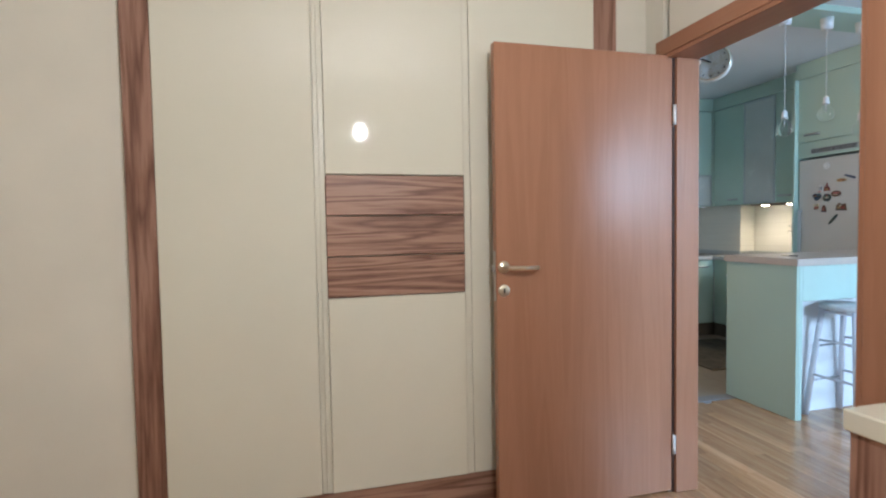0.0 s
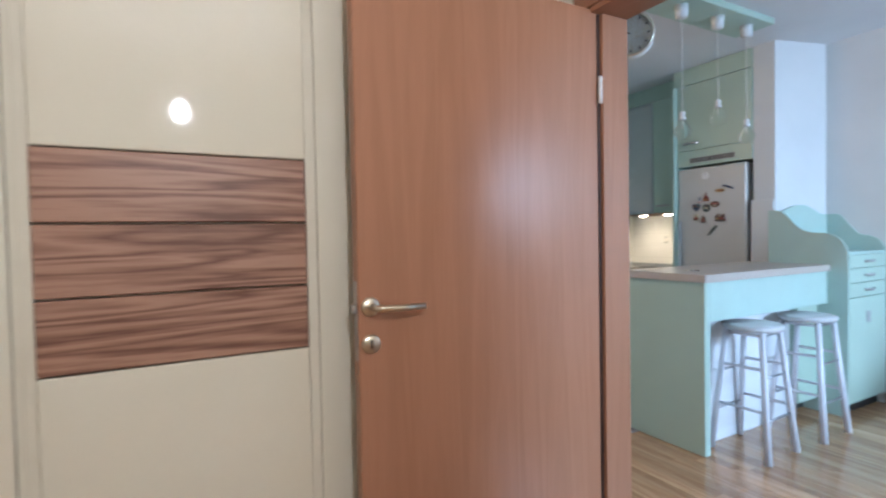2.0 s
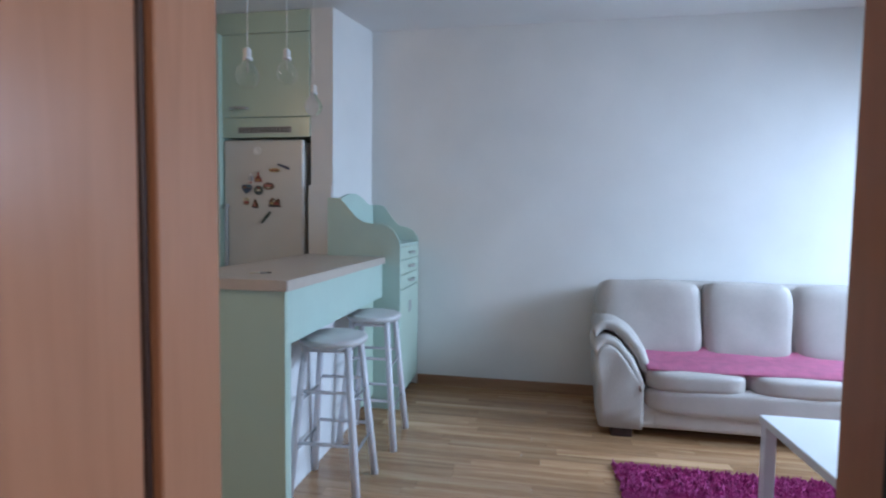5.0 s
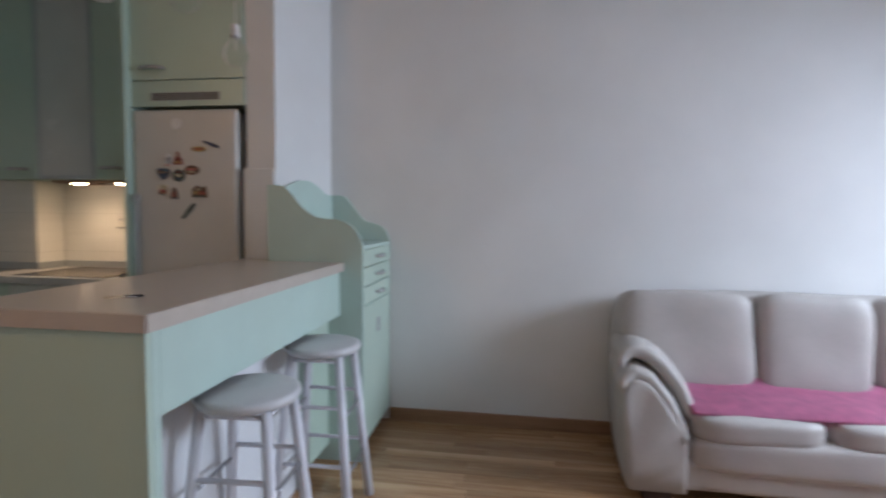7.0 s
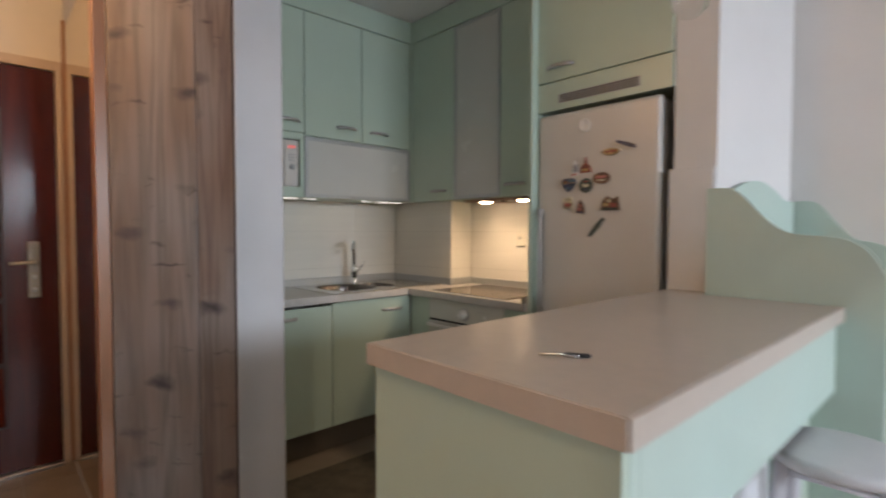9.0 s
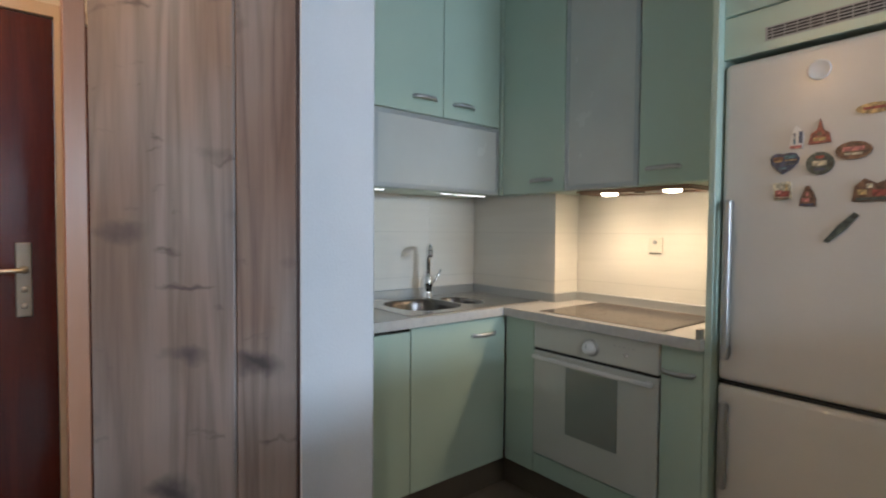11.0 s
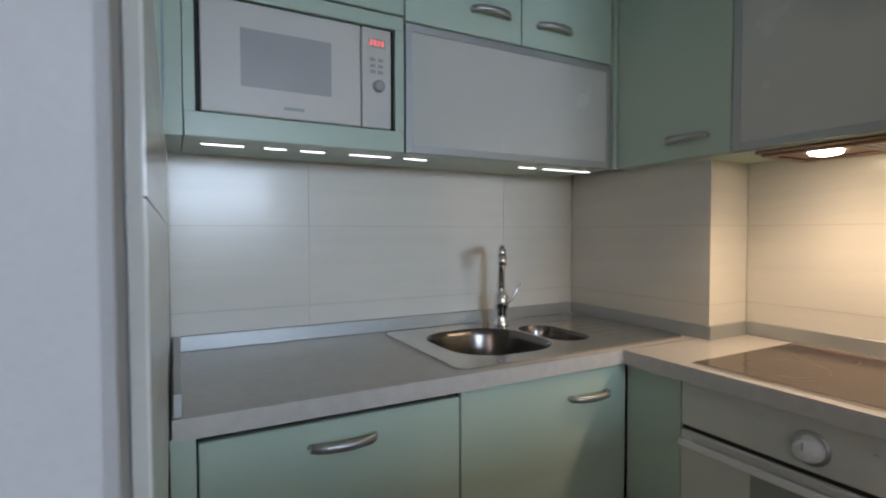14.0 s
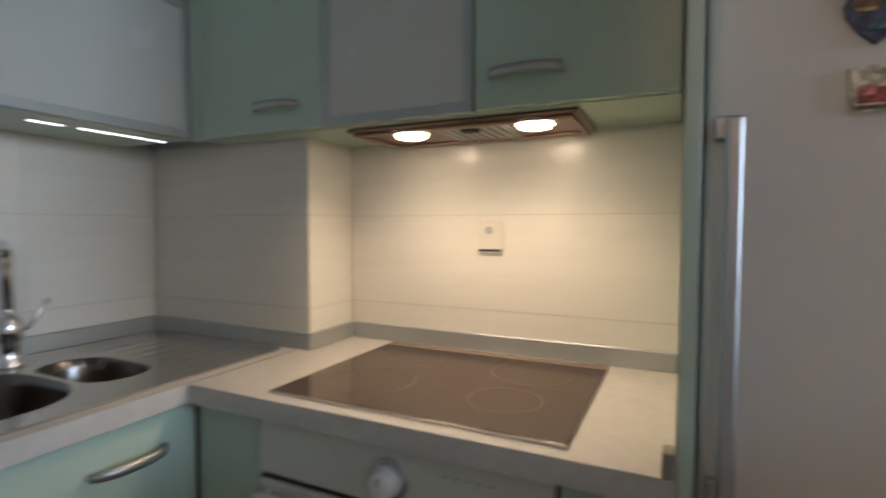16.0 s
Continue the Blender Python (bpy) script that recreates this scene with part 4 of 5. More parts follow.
for k in range(3):
    for j in range(2):
        box("button", (3.962 + 0.022 * j, 3.976 + 0.022 * j), (UY - 0.0052, UY - 0.004), (1.668 + 0.016 * k, 1.677 + 0.016 * k), GREY_PLASTIC, mp, bevel=0)

# slim lights under the cabinets
for x0, x1 in ((3.552, 3.650), (3.702, 3.756), (3.796, 3.860), (3.934, 4.056), (4.102, 4.176), (4.530, 4.595), (4.632, 4.850)):
    l = thing("cabinet_light", ((x0 + x1) / 2, 5.48, UB), "slim lit strip under the wall cabinet", "light", "under-cabinet lights")
    box("housing", (x0 - 0.006, x1 + 0.006), (5.474, 5.496), (UB - 0.002, UB), ALU, l, bevel=0.001)
    box("diffuser", (x0, x1), (5.481, 5.489), (UB - 0.0035, UB - 0.002), LED_GLOW, l, "glowing diffuser", bevel=0)

# cooker hood
hood = thing("cooker_hood", (5.0, 4.67, UB), "flat steel built-in cooker hood with two lit lamps", "cooker hood")
hp = box("face", (4.918, 5.152), (4.372, 4.925), (1.452, UB - 0.001), HOOD_STEEL, hood, bevel=0.004)
for xs, ys in (((4.930, 4.950), (4.385, 4.912)), ((5.124, 5.142), (4.385, 4.912)), ((4.950, 5.124), (4.385, 4.402)), ((4.950, 5.124), (4.895, 4.912))):
    box("rim", xs, ys, (1.444, 1.452), HOOD_STEEL, hp, "raised steel rim", bevel=0.003)
for y in (4.475, 4.775):
    lathe("lamp_ring", [(0.040, 0.0), (0.052, 0.0), (0.050, -0.006), (0.041, -0.007), (0.040, 0.0)], STEEL, hood, "polished ring round the lamp", (4.975, y, 1.452), sides=28)
    lathe("lamp", [(0.0, 0.0), (0.039, 0.0), (0.039, -0.007), (0.034, -0.013), (0.018, -0.017), (0.0, -0.018)], LAMP_WARM, hood, "round lit halogen lamp", (4.975, y, 1.452), sides=24)
for k in range(8):
    box("filter_slat", (4.958, 5.118), (4.540 + 0.022 * k, 4.554 + 0.022 * k), (1.447, 1.452), GREY_PLASTIC, hp, bevel=0)
box("slide_switch", (4.965, 4.990), (4.605, 4.645), (1.441, 1.447), BLACK, hood, "small dark switch", bevel=0.001)

# tall panel, fridge, cabinet over the fridge
tp = thing("side_panel", (4.9, 4.19, 0), "tall mint side panel beside the fridge", "panel")
box("panel", (4.6495, EAST - 0.004), (4.168, 4.188), (0, TOPS), MINT, tp)
box("edge_band", (4.647, 4.6495), (4.168, 4.188), (0, TOPS), MINT_EDGE, tp, "pale mint edge banding", bevel=0.0008)
fr2 = thing("fridge", (4.9, 3.85, 0), "tall white fridge freezer covered with souvenir magnets", "fridge")
FX = 4.690
FY0, FY1 = 3.550, 4.164
box("body", (FX + 0.05, 5.15), (FY0 + 0.004, FY1 - 0.004), (0.03, 1.815), WHITE_APPL, fr2, bevel=0.006)
fdoor = box("upper_door", (FX, FX + 0.048), (FY0, FY1), (0.762, 1.826), WHITE_APPL, fr2, bevel=0.020, segments=4)
ldoor = box("lower_door", (FX, FX + 0.048), (FY0, FY1), (0.075, 0.750), WHITE_APPL, fr2, bevel=0.020, segments=4)
box("door_gap", (FX + 0.006, FX + 0.046), (FY0 + 0.004, FY1 - 0.004), (0.7505, 0.7615), BLACK, fr2, "dark gap between the doors", bevel=0)
box("plinth", (FX + 0.03, FX + 0.05), (FY0 + 0.02, FY1 - 0.02), (0.0, 0.07), DARK, fr2)
box("handle", (FX - 0.036, FX - 0.018), (FY1 - 0.044, FY1 - 0.024), (0.84, 1.37), ALU, fdoor, "upright aluminium bar handle", bevel=0.004)
for z in (0.87, 1.358):
    box("handle_foot", (FX - 0.018, FX + 0.001), (FY1 - 0.040, FY1 - 0.012), (z - 0.015, z + 0.015), ALU, fdoor)
box("handle", (FX - 0.036, FX - 0.018), (FY1 - 0.044, FY1 - 0.024), (0.40, 0.70), ALU, ldoor, "upright aluminium bar handle", bevel=0.004)
for z in (0.43, 0.67):
    box("handle_foot", (FX - 0.018, FX + 0.001), (FY1 - 0.040, FY1 - 0.012), (z - 0.015, z + 0.015), ALU, ldoor)
lathe("badge", [(0.0, 0.0), (0.030, 0.0), (0.030, 0.004), (0.026, 0.005), (0.023, 0.003), (0.0, 0.003)], WHITE_PLASTIC, fdoor, "round white badge", (FX, 3.90, 1.748), turn=SIDE, sides=24)
of = thing("wall_cabinet", (4.9, 3.85, 1.84), "mint cabinet over the fridge with a grille and handle", "kitchen cabinet", "kitchen wall cabinets")
box("body", (FX + 0.02, EAST - 0.002), (3.505, 4.174), (1.852, TOPS), MINT_EDGE, of, bevel=0)
rail = box("grille_panel", (FX, FX + 0.018), (3.505, 4.174), (1.842, 1.978), MINT, of)
odr = box("door", (FX, FX + 0.018), (3.507, 4.172), (1.984, TOPS - 0.003), MINT, of, bevel=0.0025)
bow_handle(odr, (FX, 4.035, 2.045), 0.14, (0, 1, 0), (-1, 0, 0))
box("grille", (FX - 0.003, FX), (3.640, 4.045), (1.872, 1.915), GREY_PLASTIC, rail, "slatted grey vent grille", bevel=0)
for k in range(4):
    box("slot", (FX - 0.0042, FX - 0.003), (3.648, 4.037), (1.8765 + 0.0095 * k, 1.8815 + 0.0095 * k), BLACK, rail, bevel=0)
for k in range(12):
    box("grille_rib", (FX - 0.0046, FX - 0.003), (3.655 + 0.0335 * k, 3.658 + 0.0335 * k), (1.875, 1.912), GREY_PLASTIC, rail, bevel=0)
corn2 = thing("cornice", (4.7, 3.85, TOPS), "mint cornice over the fridge cabinet", "cornice")
box("board", (FX, FX + 0.018), (3.505, 4.20), (TOPS + 0.002, CEIL - 0.004), MINT, corn2)
# added black sheet: shade in the gap between fridge and wall, as colour
gap_shade = thing("side_panel", (4.9, 3.51, 1.40), "black sheet for the shaded gap beside the fridge", "panel")
box("panel", (4.73, 5.16), (3.501, 3.5035), (0.0, 2.55), BLACK, gap_shade, bevel=0)


def colour(name, c):
    return paint(name, c, 0.35, vary=0.75, scale=75, fine=300)


RED_M, BLUE_M, BROWN_M, YEL_M, GREEN_M = colour("red_enamel", (0.26, 0.055, 0.04)), colour("blue_enamel", (0.045, 0.06, 0.11)), colour("brown_resin", (0.14, 0.07, 0.04)), colour("yellow_enamel", (0.42, 0.29, 0.13)), colour("green_enamel", (0.055, 0.075, 0.065))


def magnet(y, z, outline, material, label, extra=()):
    m = thing("fridge_magnet", (FX - 0.004, y, z), label, "fridge magnet", "magnets on the fridge")
    plate("plaque", [(y + a, z + b) for a, b in outline], "x", FX - 0.008, FX, material, m)
    for k, (a, b, w, h, mt) in enumerate(extra):
        box("relief", (FX - 0.0095 - 0.0005 * k, FX - 0.008), (y + a - w / 2, y + a + w / 2), (z + b - h / 2, z + b + h / 2), mt, m, bevel=0)


def ell(w, h, n=14):
    return [(w / 2 * math.cos(k * math.tau / n), h / 2 * math.sin(k * math.tau / n)) for k in range(n)]


HEART = [(0.006, -0.036), (0.022, -0.022), (0.036, -0.002), (0.039, 0.012), (0.034, 0.024), (0.020, 0.030), (0.004, 0.026), (-0.012, 0.029), (-0.028, 0.026), (-0.037, 0.012), (-0.034, -0.002), (-0.016, -0.022)]
HOUSE = [(-0.021, -0.032), (0.021, -0.030), (0.019, -0.012), (0.013, 0.008), (0.004, 0.030), (-0.004, 0.030), (-0.015, 0.010), (-0.021, -0.010)]
RECT = [(-0.024, -0.026), (0.022, -0.030), (0.026, 0.024), (-0.022, 0.028)]
PINK_M, CREAM_M, TEAL_M = colour("pink_enamel", (0.45, 0.16, 0.14)), colour("cream_enamel", (0.50, 0.46, 0.34)), colour("teal_enamel", (0.07, 0.16, 0.20))
magnet(3.979, 1.482, HEART, BLUE_M, "dark blue heart magnet with painted scene", ((0.017, 0.011, 0.026, 0.014, BROWN_M), (0.018, 0.004, 0.020, 0.004, YEL_M), (-0.014, 0.016, 0.030, 0.010, TEAL_M), (-0.016, 0.006, 0.030, 0.003, YEL_M), (-0.014, -0.006, 0.026, 0.003, GREEN_M), (0.004, -0.018, 0.020, 0.006, TEAL_M)))
magnet(3.951, 1.550, [(-0.016, -0.030), (0.018, -0.028), (0.014, 0.006), (0.006, 0.034), (-0.002, 0.040), (-0.014, 0.026), (-0.020, 0.004)], WHITE_PLASTIC, "white and blue boat-shaped magnet on enamel", ((0.0, -0.024, 0.030, 0.009, PINK_M), (-0.012, 0.004, 0.009, 0.036, BLUE_M), (0.004, -0.006, 0.005, 0.018, TEAL_M), (0.004, 0.012, 0.004, 0.012, BLUE_M)))
magnet(3.892, 1.560, [(-0.028, -0.03), (0.028, -0.03), (0.022, 0.0), (0.008, 0.01), (0.0, 0.042), (-0.008, 0.01), (-0.022, 0.0)], RED_M, "red magnet shaped like a cathedral", ((0.0, -0.018, 0.03, 0.010, YEL_M), (0.0, -0.004, 0.012, 0.012, BROWN_M)))
magnet(3.890, 1.471, ell(0.07, 0.068), GREEN_M, "dark round magnet with an emblem", ((0.0, 0.0, 0.034, 0.014, CREAM_M), (0.0, 0.018, 0.02, 0.008, RED_M), (0.0, -0.018, 0.026, 0.006, BLUE_M)))
magnet(3.812, 1.500, ell(0.085, 0.052), BROWN_M, "oval brown magnet with a pink centre", ((0.0, 0.004, 0.05, 0.012, PINK_M), (0.0, -0.010, 0.04, 0.006, CREAM_M)))
magnet(3.984, 1.395, RECT, CREAM_M, "small square cream and red magnet", ((-0.001, -0.010, 0.038, 0.018, RED_M), (-0.012, 0.010, 0.006, 0.018, YEL_M), (0.008, -0.004, 0.014, 0.012, PINK_M), (0.0, -0.024, 0.038, 0.004, BROWN_M)))
magnet(3.918, 1.376, HOUSE, BROWN_M, "small brown house-shaped magnet", ((0.0, 0.006, 0.008, 0.012, PINK_M), (0.004, -0.012, 0.020, 0.010, PINK_M), (0.0, -0.026, 0.034, 0.006, BLUE_M)))
magnet(3.767, 1.385, [(-0.045, -0.032), (0.045, -0.03), (0.04, 0.012), (0.018, 0.034), (-0.01, 0.018), (-0.034, 0.03)], BROWN_M, "large brown village magnet", ((-0.015, -0.008, 0.03, 0.018, RED_M), (0.022, -0.005, 0.02, 0.014, YEL_M), (0.0, -0.024, 0.07, 0.008, GREEN_M), (0.006, 0.012, 0.014, 0.012, CREAM_M)))
magnet(3.830, 1.280, [(0.046, -0.040), (0.034, -0.044), (-0.006, -0.004), (-0.036, 0.036), (-0.024, 0.044), (0.010, 0.010)], GREEN_M, "long dark slanting magnet")
magnet(3.768, 1.612, ell(0.085, 0.030), YEL_M, "cream magnet shaped like a fish", ((0.0, 0.0, 0.05, 0.008, RED_M),))
magnet(3.700, 1.632, [(-0.046, -0.018), (-0.020, -0.012), (0.044, 0.016), (0.040, 0.026), (-0.010, 0.012), (-0.044, -0.002)], BLUE_M, "dark purple feather magnet")

# wall socket over the hob
sock = thing("wall_socket", (EAST - 0.012, 4.640, 1.17), "cream flush wall socket on the tiles over the hob", "socket")
box("plate", (EAST - 0.019, EAST - 0.0125), (4.606, 4.674), (1.168, 1.243), SOCKET_CREAM, sock, bevel=0.002)
lathe("outlet", [(0.0, 0.0), (0.010, 0.0), (0.010, 0.003), (0.007, 0.0035), (0.0, 0.002)], GREY_PLASTIC, sock, "round outlet", (EAST - 0.019, 4.642, 1.219), turn=SIDE, sides=20)
box("lid_edge", (EAST - 0.023, EAST - 0.019), (4.610, 4.670), (1.164, 1.169), BLACK, sock, "dark lower edge", bevel=0.0015)


# ---- the island ----
IX0, IX1, IY0, IY1, IZ = 3.245, 4.60, 2.948, 3.498, 0.985
isl = thing("kitchen_island", (3.9, 3.2, 0), "mint breakfast counter with a thick taupe top", "kitchen counter")
box("end_panel", (IX0, IX0 + 0.02), (IY0, IY1), (0, IZ), MINT, isl)
box("front_upright", (IX0 + 0.0205, IX0 + 0.05), (IY0, IY0 + 0.02), (0, IZ), MINT_BOARD, isl)
box("apron", (IX0 + 0.0505, 4.595), (IY0 + 0.001, IY0 + 0.02), (0.76, IZ), MINT_BOARD, isl, "mint apron board")
box("back_panel", (IX0 + 0.021, 4.33), (3.055, 3.07), (0, IZ - 0.001), WHITE_PANEL, isl, "white recessed panel")
box("cabinet_body", (IX0 + 0.021, 4.66), (3.072, 3.465), (0.10, IZ - 0.001), MINT_EDGE, isl)
box("plinth", (IX0 + 0.021, 4.66), (3.10, 3.40), (0, 0.10), DARK, isl)
box("side_cabinet", (4.34, 4.596), (3.01, 3.071), (0.09, IZ - 0.001), MINT, isl)
plate("top", [(3.231, 2.933), (4.596, 2.933), (4.596, 3.338), (4.698, 3.338), (4.698, 3.505), (3.231, 3.505)], "z", IZ, 1.030, TOP_TAUPE, isl, "taupe laminate top", bevel=0.003)
box("top_edging", (3.2275, 3.231), (2.934, 3.504), (IZ + 0.001, 1.029), TOP_EDGE, isl, "pinkish taupe edging", bevel=0)
box("top_edging", (3.232, 4.595), (2.9295, 2.933), (IZ + 0.001, 1.029), TOP_EDGE, isl, "pinkish taupe edging", bevel=0)
it = thing("bottle_opener", (3.44, 3.155, 1.03), "small dark bottle opener lying on the taupe counter top", "clutter")
tube("handle", [(3.404, 3.197, 1.0335), (3.412, 3.188, 1.034), (3.424, 3.174, 1.0345), (3.434, 3.161, 1.035)], 0.0032, SATIN, it, "thin brass-tinted handle", sides=8)
plate("head", [(3.429, 3.167), (3.436, 3.168), (3.445, 3.159), (3.454, 3.145), (3.462, 3.131), (3.462, 3.123), (3.455, 3.122), (3.445, 3.131), (3.436, 3.143), (3.429, 3.156)], "z", 1.0305, 1.037, BLACK, it, "flat black head", bevel=0.002)
tube("blade", [(3.4255, 3.162, 1.0335), (3.433, 3.147, 1.0335), (3.441, 3.136, 1.0335)], 0.0018, CHROME, it, "bright steel edge", sides=6)


def smooth_line(keys, steps=5):
    """Points along a soft curve through keys."""
    out = []
    for k in range(len(keys) - 1):
        p0, p1, p2, p3 = keys[max(k - 1, 0)], keys[k], keys[k + 1], keys[min(k + 2, len(keys) - 1)]
        for s in range(steps):
            u = s / steps
            out.append(tuple(0.5 * (2 * b + (c - a) * u + (2 * a - 5 * b + 4 * c - d) * u * u + (3 * b - a - 3 * c + d) * u ** 3) for a, b, c, d in zip(p0, p1, p2, p3)))
    return out + [keys[-1]]


cab = thing("drawer_cabinet", (4.88, 3.08, 0), "mint drawer cabinet with a wavy raised border", "cabinet")
CX0, CX1, CY0, CY1, CZ = 4.600, EAST - 0.002, 2.830, 3.338, 1.115
box("body", (CX0 + 0.019, CX1), (CY0 + 0.019, CY1), (0.08, CZ - 0.02), MINT_EDGE, cab, bevel=0)
box("plinth", (CX0 + 0.03, CX1), (CY0 + 0.05, CY1), (0, 0.08), DARK, cab)
box("top", (CX0 + 0.019, CX1 - 0.02), (CY0, CY1 - 0.02), (CZ - 0.02, CZ), MINT_BOARD, cab)
wave = smooth_line([(3.337, 1.418), (3.262, 1.414), (3.215, 1.380), (3.15, 1.305), (3.09, 1.262), (3.03, 1.250), (2.95, 1.243), (2.89, 1.215), (2.855, 1.170), (2.832, 1.115)])
plate("side_board", [(3.337, 0.0), (3.337, 1.418)] + wave[1:] + [(2.831, 1.0), (2.831, 0.0)], "x", CX0, CX0 + 0.018, MINT_BOARD, cab, "mint side board with a wavy top edge")
rear = smooth_line([(4.704, 1.400), (4.76, 1.428), (4.84, 1.455), (4.93, 1.458), (5.02, 1.425), (5.08, 1.392), (5.148, 1.385)])
rb = plate("rear_board", [(4.704, CZ)] + rear + [(5.148, CZ)], "y", 3.248, 3.265, MINT_BOARD, cab, "pale mint rear board with a wavy top edge")
rb.rotation_euler = (0, 0, math.atan2(-0.128, 0.47))
side = smooth_line([(3.200, 1.385), (3.15, 1.388), (3.105, 1.372), (3.05, 1.30), (2.99, 1.235), (2.93, 1.22), (2.87, 1.19), (2.835, 1.13)])
plate("wall_board", [(3.200, CZ)] + side + [(2.832, CZ)], "x", CX1 - 0.018, CX1, MINT_BOARD, cab, "mint wall board with a wavy top edge")
for z0, z1 in ((1.005, 1.092), (0.905, 1.000), (0.805, 0.900)):
    d = box("drawer", (CX0 + 0.022, CX1 - 0.012), (CY0, CY0 + 0.018), (z0, z1), MINT, cab)
    bow_handle(d, (4.885, CY0, (z0 + z1) / 2), 0.10, (1, 0, 0), (0, -1, 0))
d = box("door", (CX0 + 0.022, CX1 - 0.012), (CY0, CY0 + 0.018), (0.085, 0.800), MINT, cab)
box("latch_plate", (4.86, 4.92), (CY0 - 0.003, CY0), (0.62, 0.70), GREY_PLASTIC, d, "grey recessed pull")


# ---- bar stools ----
def bar_stool(x, y, turn, label):
    s = thing("bar_stool", (0, 0, 0), label, "bar stool", "bar stools at the island")
    lathe("seat", [(0.0, 0.700), (0.135, 0.700), (0.150, 0.706), (0.157, 0.718), (0.155, 0.732), (0.140, 0.738), (0.0, 0.734)], STOOL_SEAT, s, "round white wooden seat", sides=36)
    corners = ((1, 1), (-1, 1), (-1, -1), (1, -1))
    for cx, cy in corners:
        cyl("leg", (0.158 * cx, 0.158 * cy, 0.0), (0.098 * cx, 0.098 * cy, 0.705), 0.0185, STOOL_WHITE, s, sides=12, r2=0.0165)
    for z, lift in ((0.685, 0), (0.455, 0), (0.225, 0)):
        r = 0.158 - 0.06 * z / 0.705
        for k in range(4):
            (ax, ay), (bx, by) = corners[k], corners[(k + 1) % 4]
            zz = z + (0.045 if k % 2 and z < 0.6 else 0)
            rr = 0.158 - 0.06 * zz / 0.705
            cyl("stretcher", (rr * ax, rr * ay, zz), (rr * bx, rr * by, zz), 0.0062 if k % 2 == 0 else 0.0085, ROD if k % 2 == 0 else STOOL_WHITE, s, "grey metal rod" if k % 2 == 0 else "white wooden rung", sides=8)
    s.matrix_basis = pose(x, y, 0, 0, 0, turn)
    return s


bar_stool(3.588, 2.880, 3, "white round-seated wooden bar stool near the counter end")
bar_stool(4.160, 2.866, 2, "white round-seated wooden bar stool beside the drawer cabinet")

# ---- pendant lamps over the island ----
pen = thing("pendant_lamp", (3.83, 3.24, CEIL), "mint ceiling bar with three clear bulbs on white cords", "lamp")
box("ceiling_plate", (3.30, 4.28), (3.12, 3.39), (2.668, CEIL), MINT, pen, bevel=0.004)
for x, zb in ((3.450, 1.985), (3.812, 2.100), (4.132, 2.005)):
    lathe("rose", [(0.0, 0.0), (0.034, 0.0), (0.040, 0.075), (0.0, 0.075)], WHITE_PLASTIC, pen, "white cup", (x, 3.225, 2.593), sides=20)
    cyl("cord", (x, 3.225, zb + 0.03), (x, 3.225, 2.60), 0.0020, WHITE_PLASTIC, pen, "white cord", sides=8)
    lathe("socket", [(0.0, 0.0), (0.021, 0.0), (0.021, 0.012), (0.016, 0.014), (0.018, 0.045), (0.006, 0.055), (0.0, 0.055)], WHITE_PLASTIC, pen, "white lamp socket", (x, 3.225, zb - 0.02), sides=16)
    lathe("bulb", [(0.016, 0.0), (0.022, -0.016), (0.042, -0.038), (0.051, -0.068), (0.044, -0.098), (0.024, -0.116), (0.0, -0.120)], CLEAR, pen, "clear globe bulb", (x, 3.225, zb - 0.02), sides=24)
    lathe("filament_stem", [(0.0, 0.0), (0.004, 0.0), (0.003, -0.05), (0.0, -0.055)], WHITE_PLASTIC, pen, at=(x, 3.225, zb - 0.02), sides=8)

# ---- sofa ----
sofa = thing("sofa", (4.80, 0.52, 0), "cream-grey leather three-seat sofa with rolled arms", "sofa")
SYA, SYB = 1.540, -0.640
box("base", (4.47, 5.12), (SYB + 0.03, SYA - 0.03), (0.055, 0.20), LEATHER, sofa, bevel=0.03, segments=3)
soft_box("lower_front", (4.452, 4.70), (SYB + 0.24, SYA - 0.24), (0.060, 0.185), LEATHER, sofa, puff=0.15, cuts=8, noise_amount=0.006, seed=8)
soft_box("front_skirt", (4.425, 4.70), (SYB + 0.24, SYA - 0.24), (0.150, 0.320), LEATHER, sofa, puff=0.3, cuts=10, noise_amount=0.018, seed=3)
soft_box("back_shell", (4.915, 5.155), (SYB + 0.015, SYA - 0.008), (0.16, 0.882), LEATHER, sofa, puff=0.05, cuts=8, seed=1)
edges = [SYA - 0.25, 0.728, 0.168, SYB + 0.24]
for k in range(3):
    soft_box("seat_cushion", (4.43, 4.98), (edges[k + 1] + 0.004, edges[k] - 0.004), (0.285, 0.415), LEATHER, sofa, "puffy leather seat cushion", puff=0.35, cuts=8, seed=k * 3.1)
bedges = [SYA - 0.012, 0.875, 0.345, SYB + 0.03]
for k in range(3):
    c = soft_box("back_cushion", (4.80, 5.06), (bedges[k + 1] + 0.002, bedges[k] - 0.002), (0.385, 0.895), LEATHER, sofa, "puffy leather back cushion", puff=0.22, cuts=10, noise_amount=0.010, seed=k * 5.7 + 2)
    c.rotation_euler = (0, radians(8), 0)


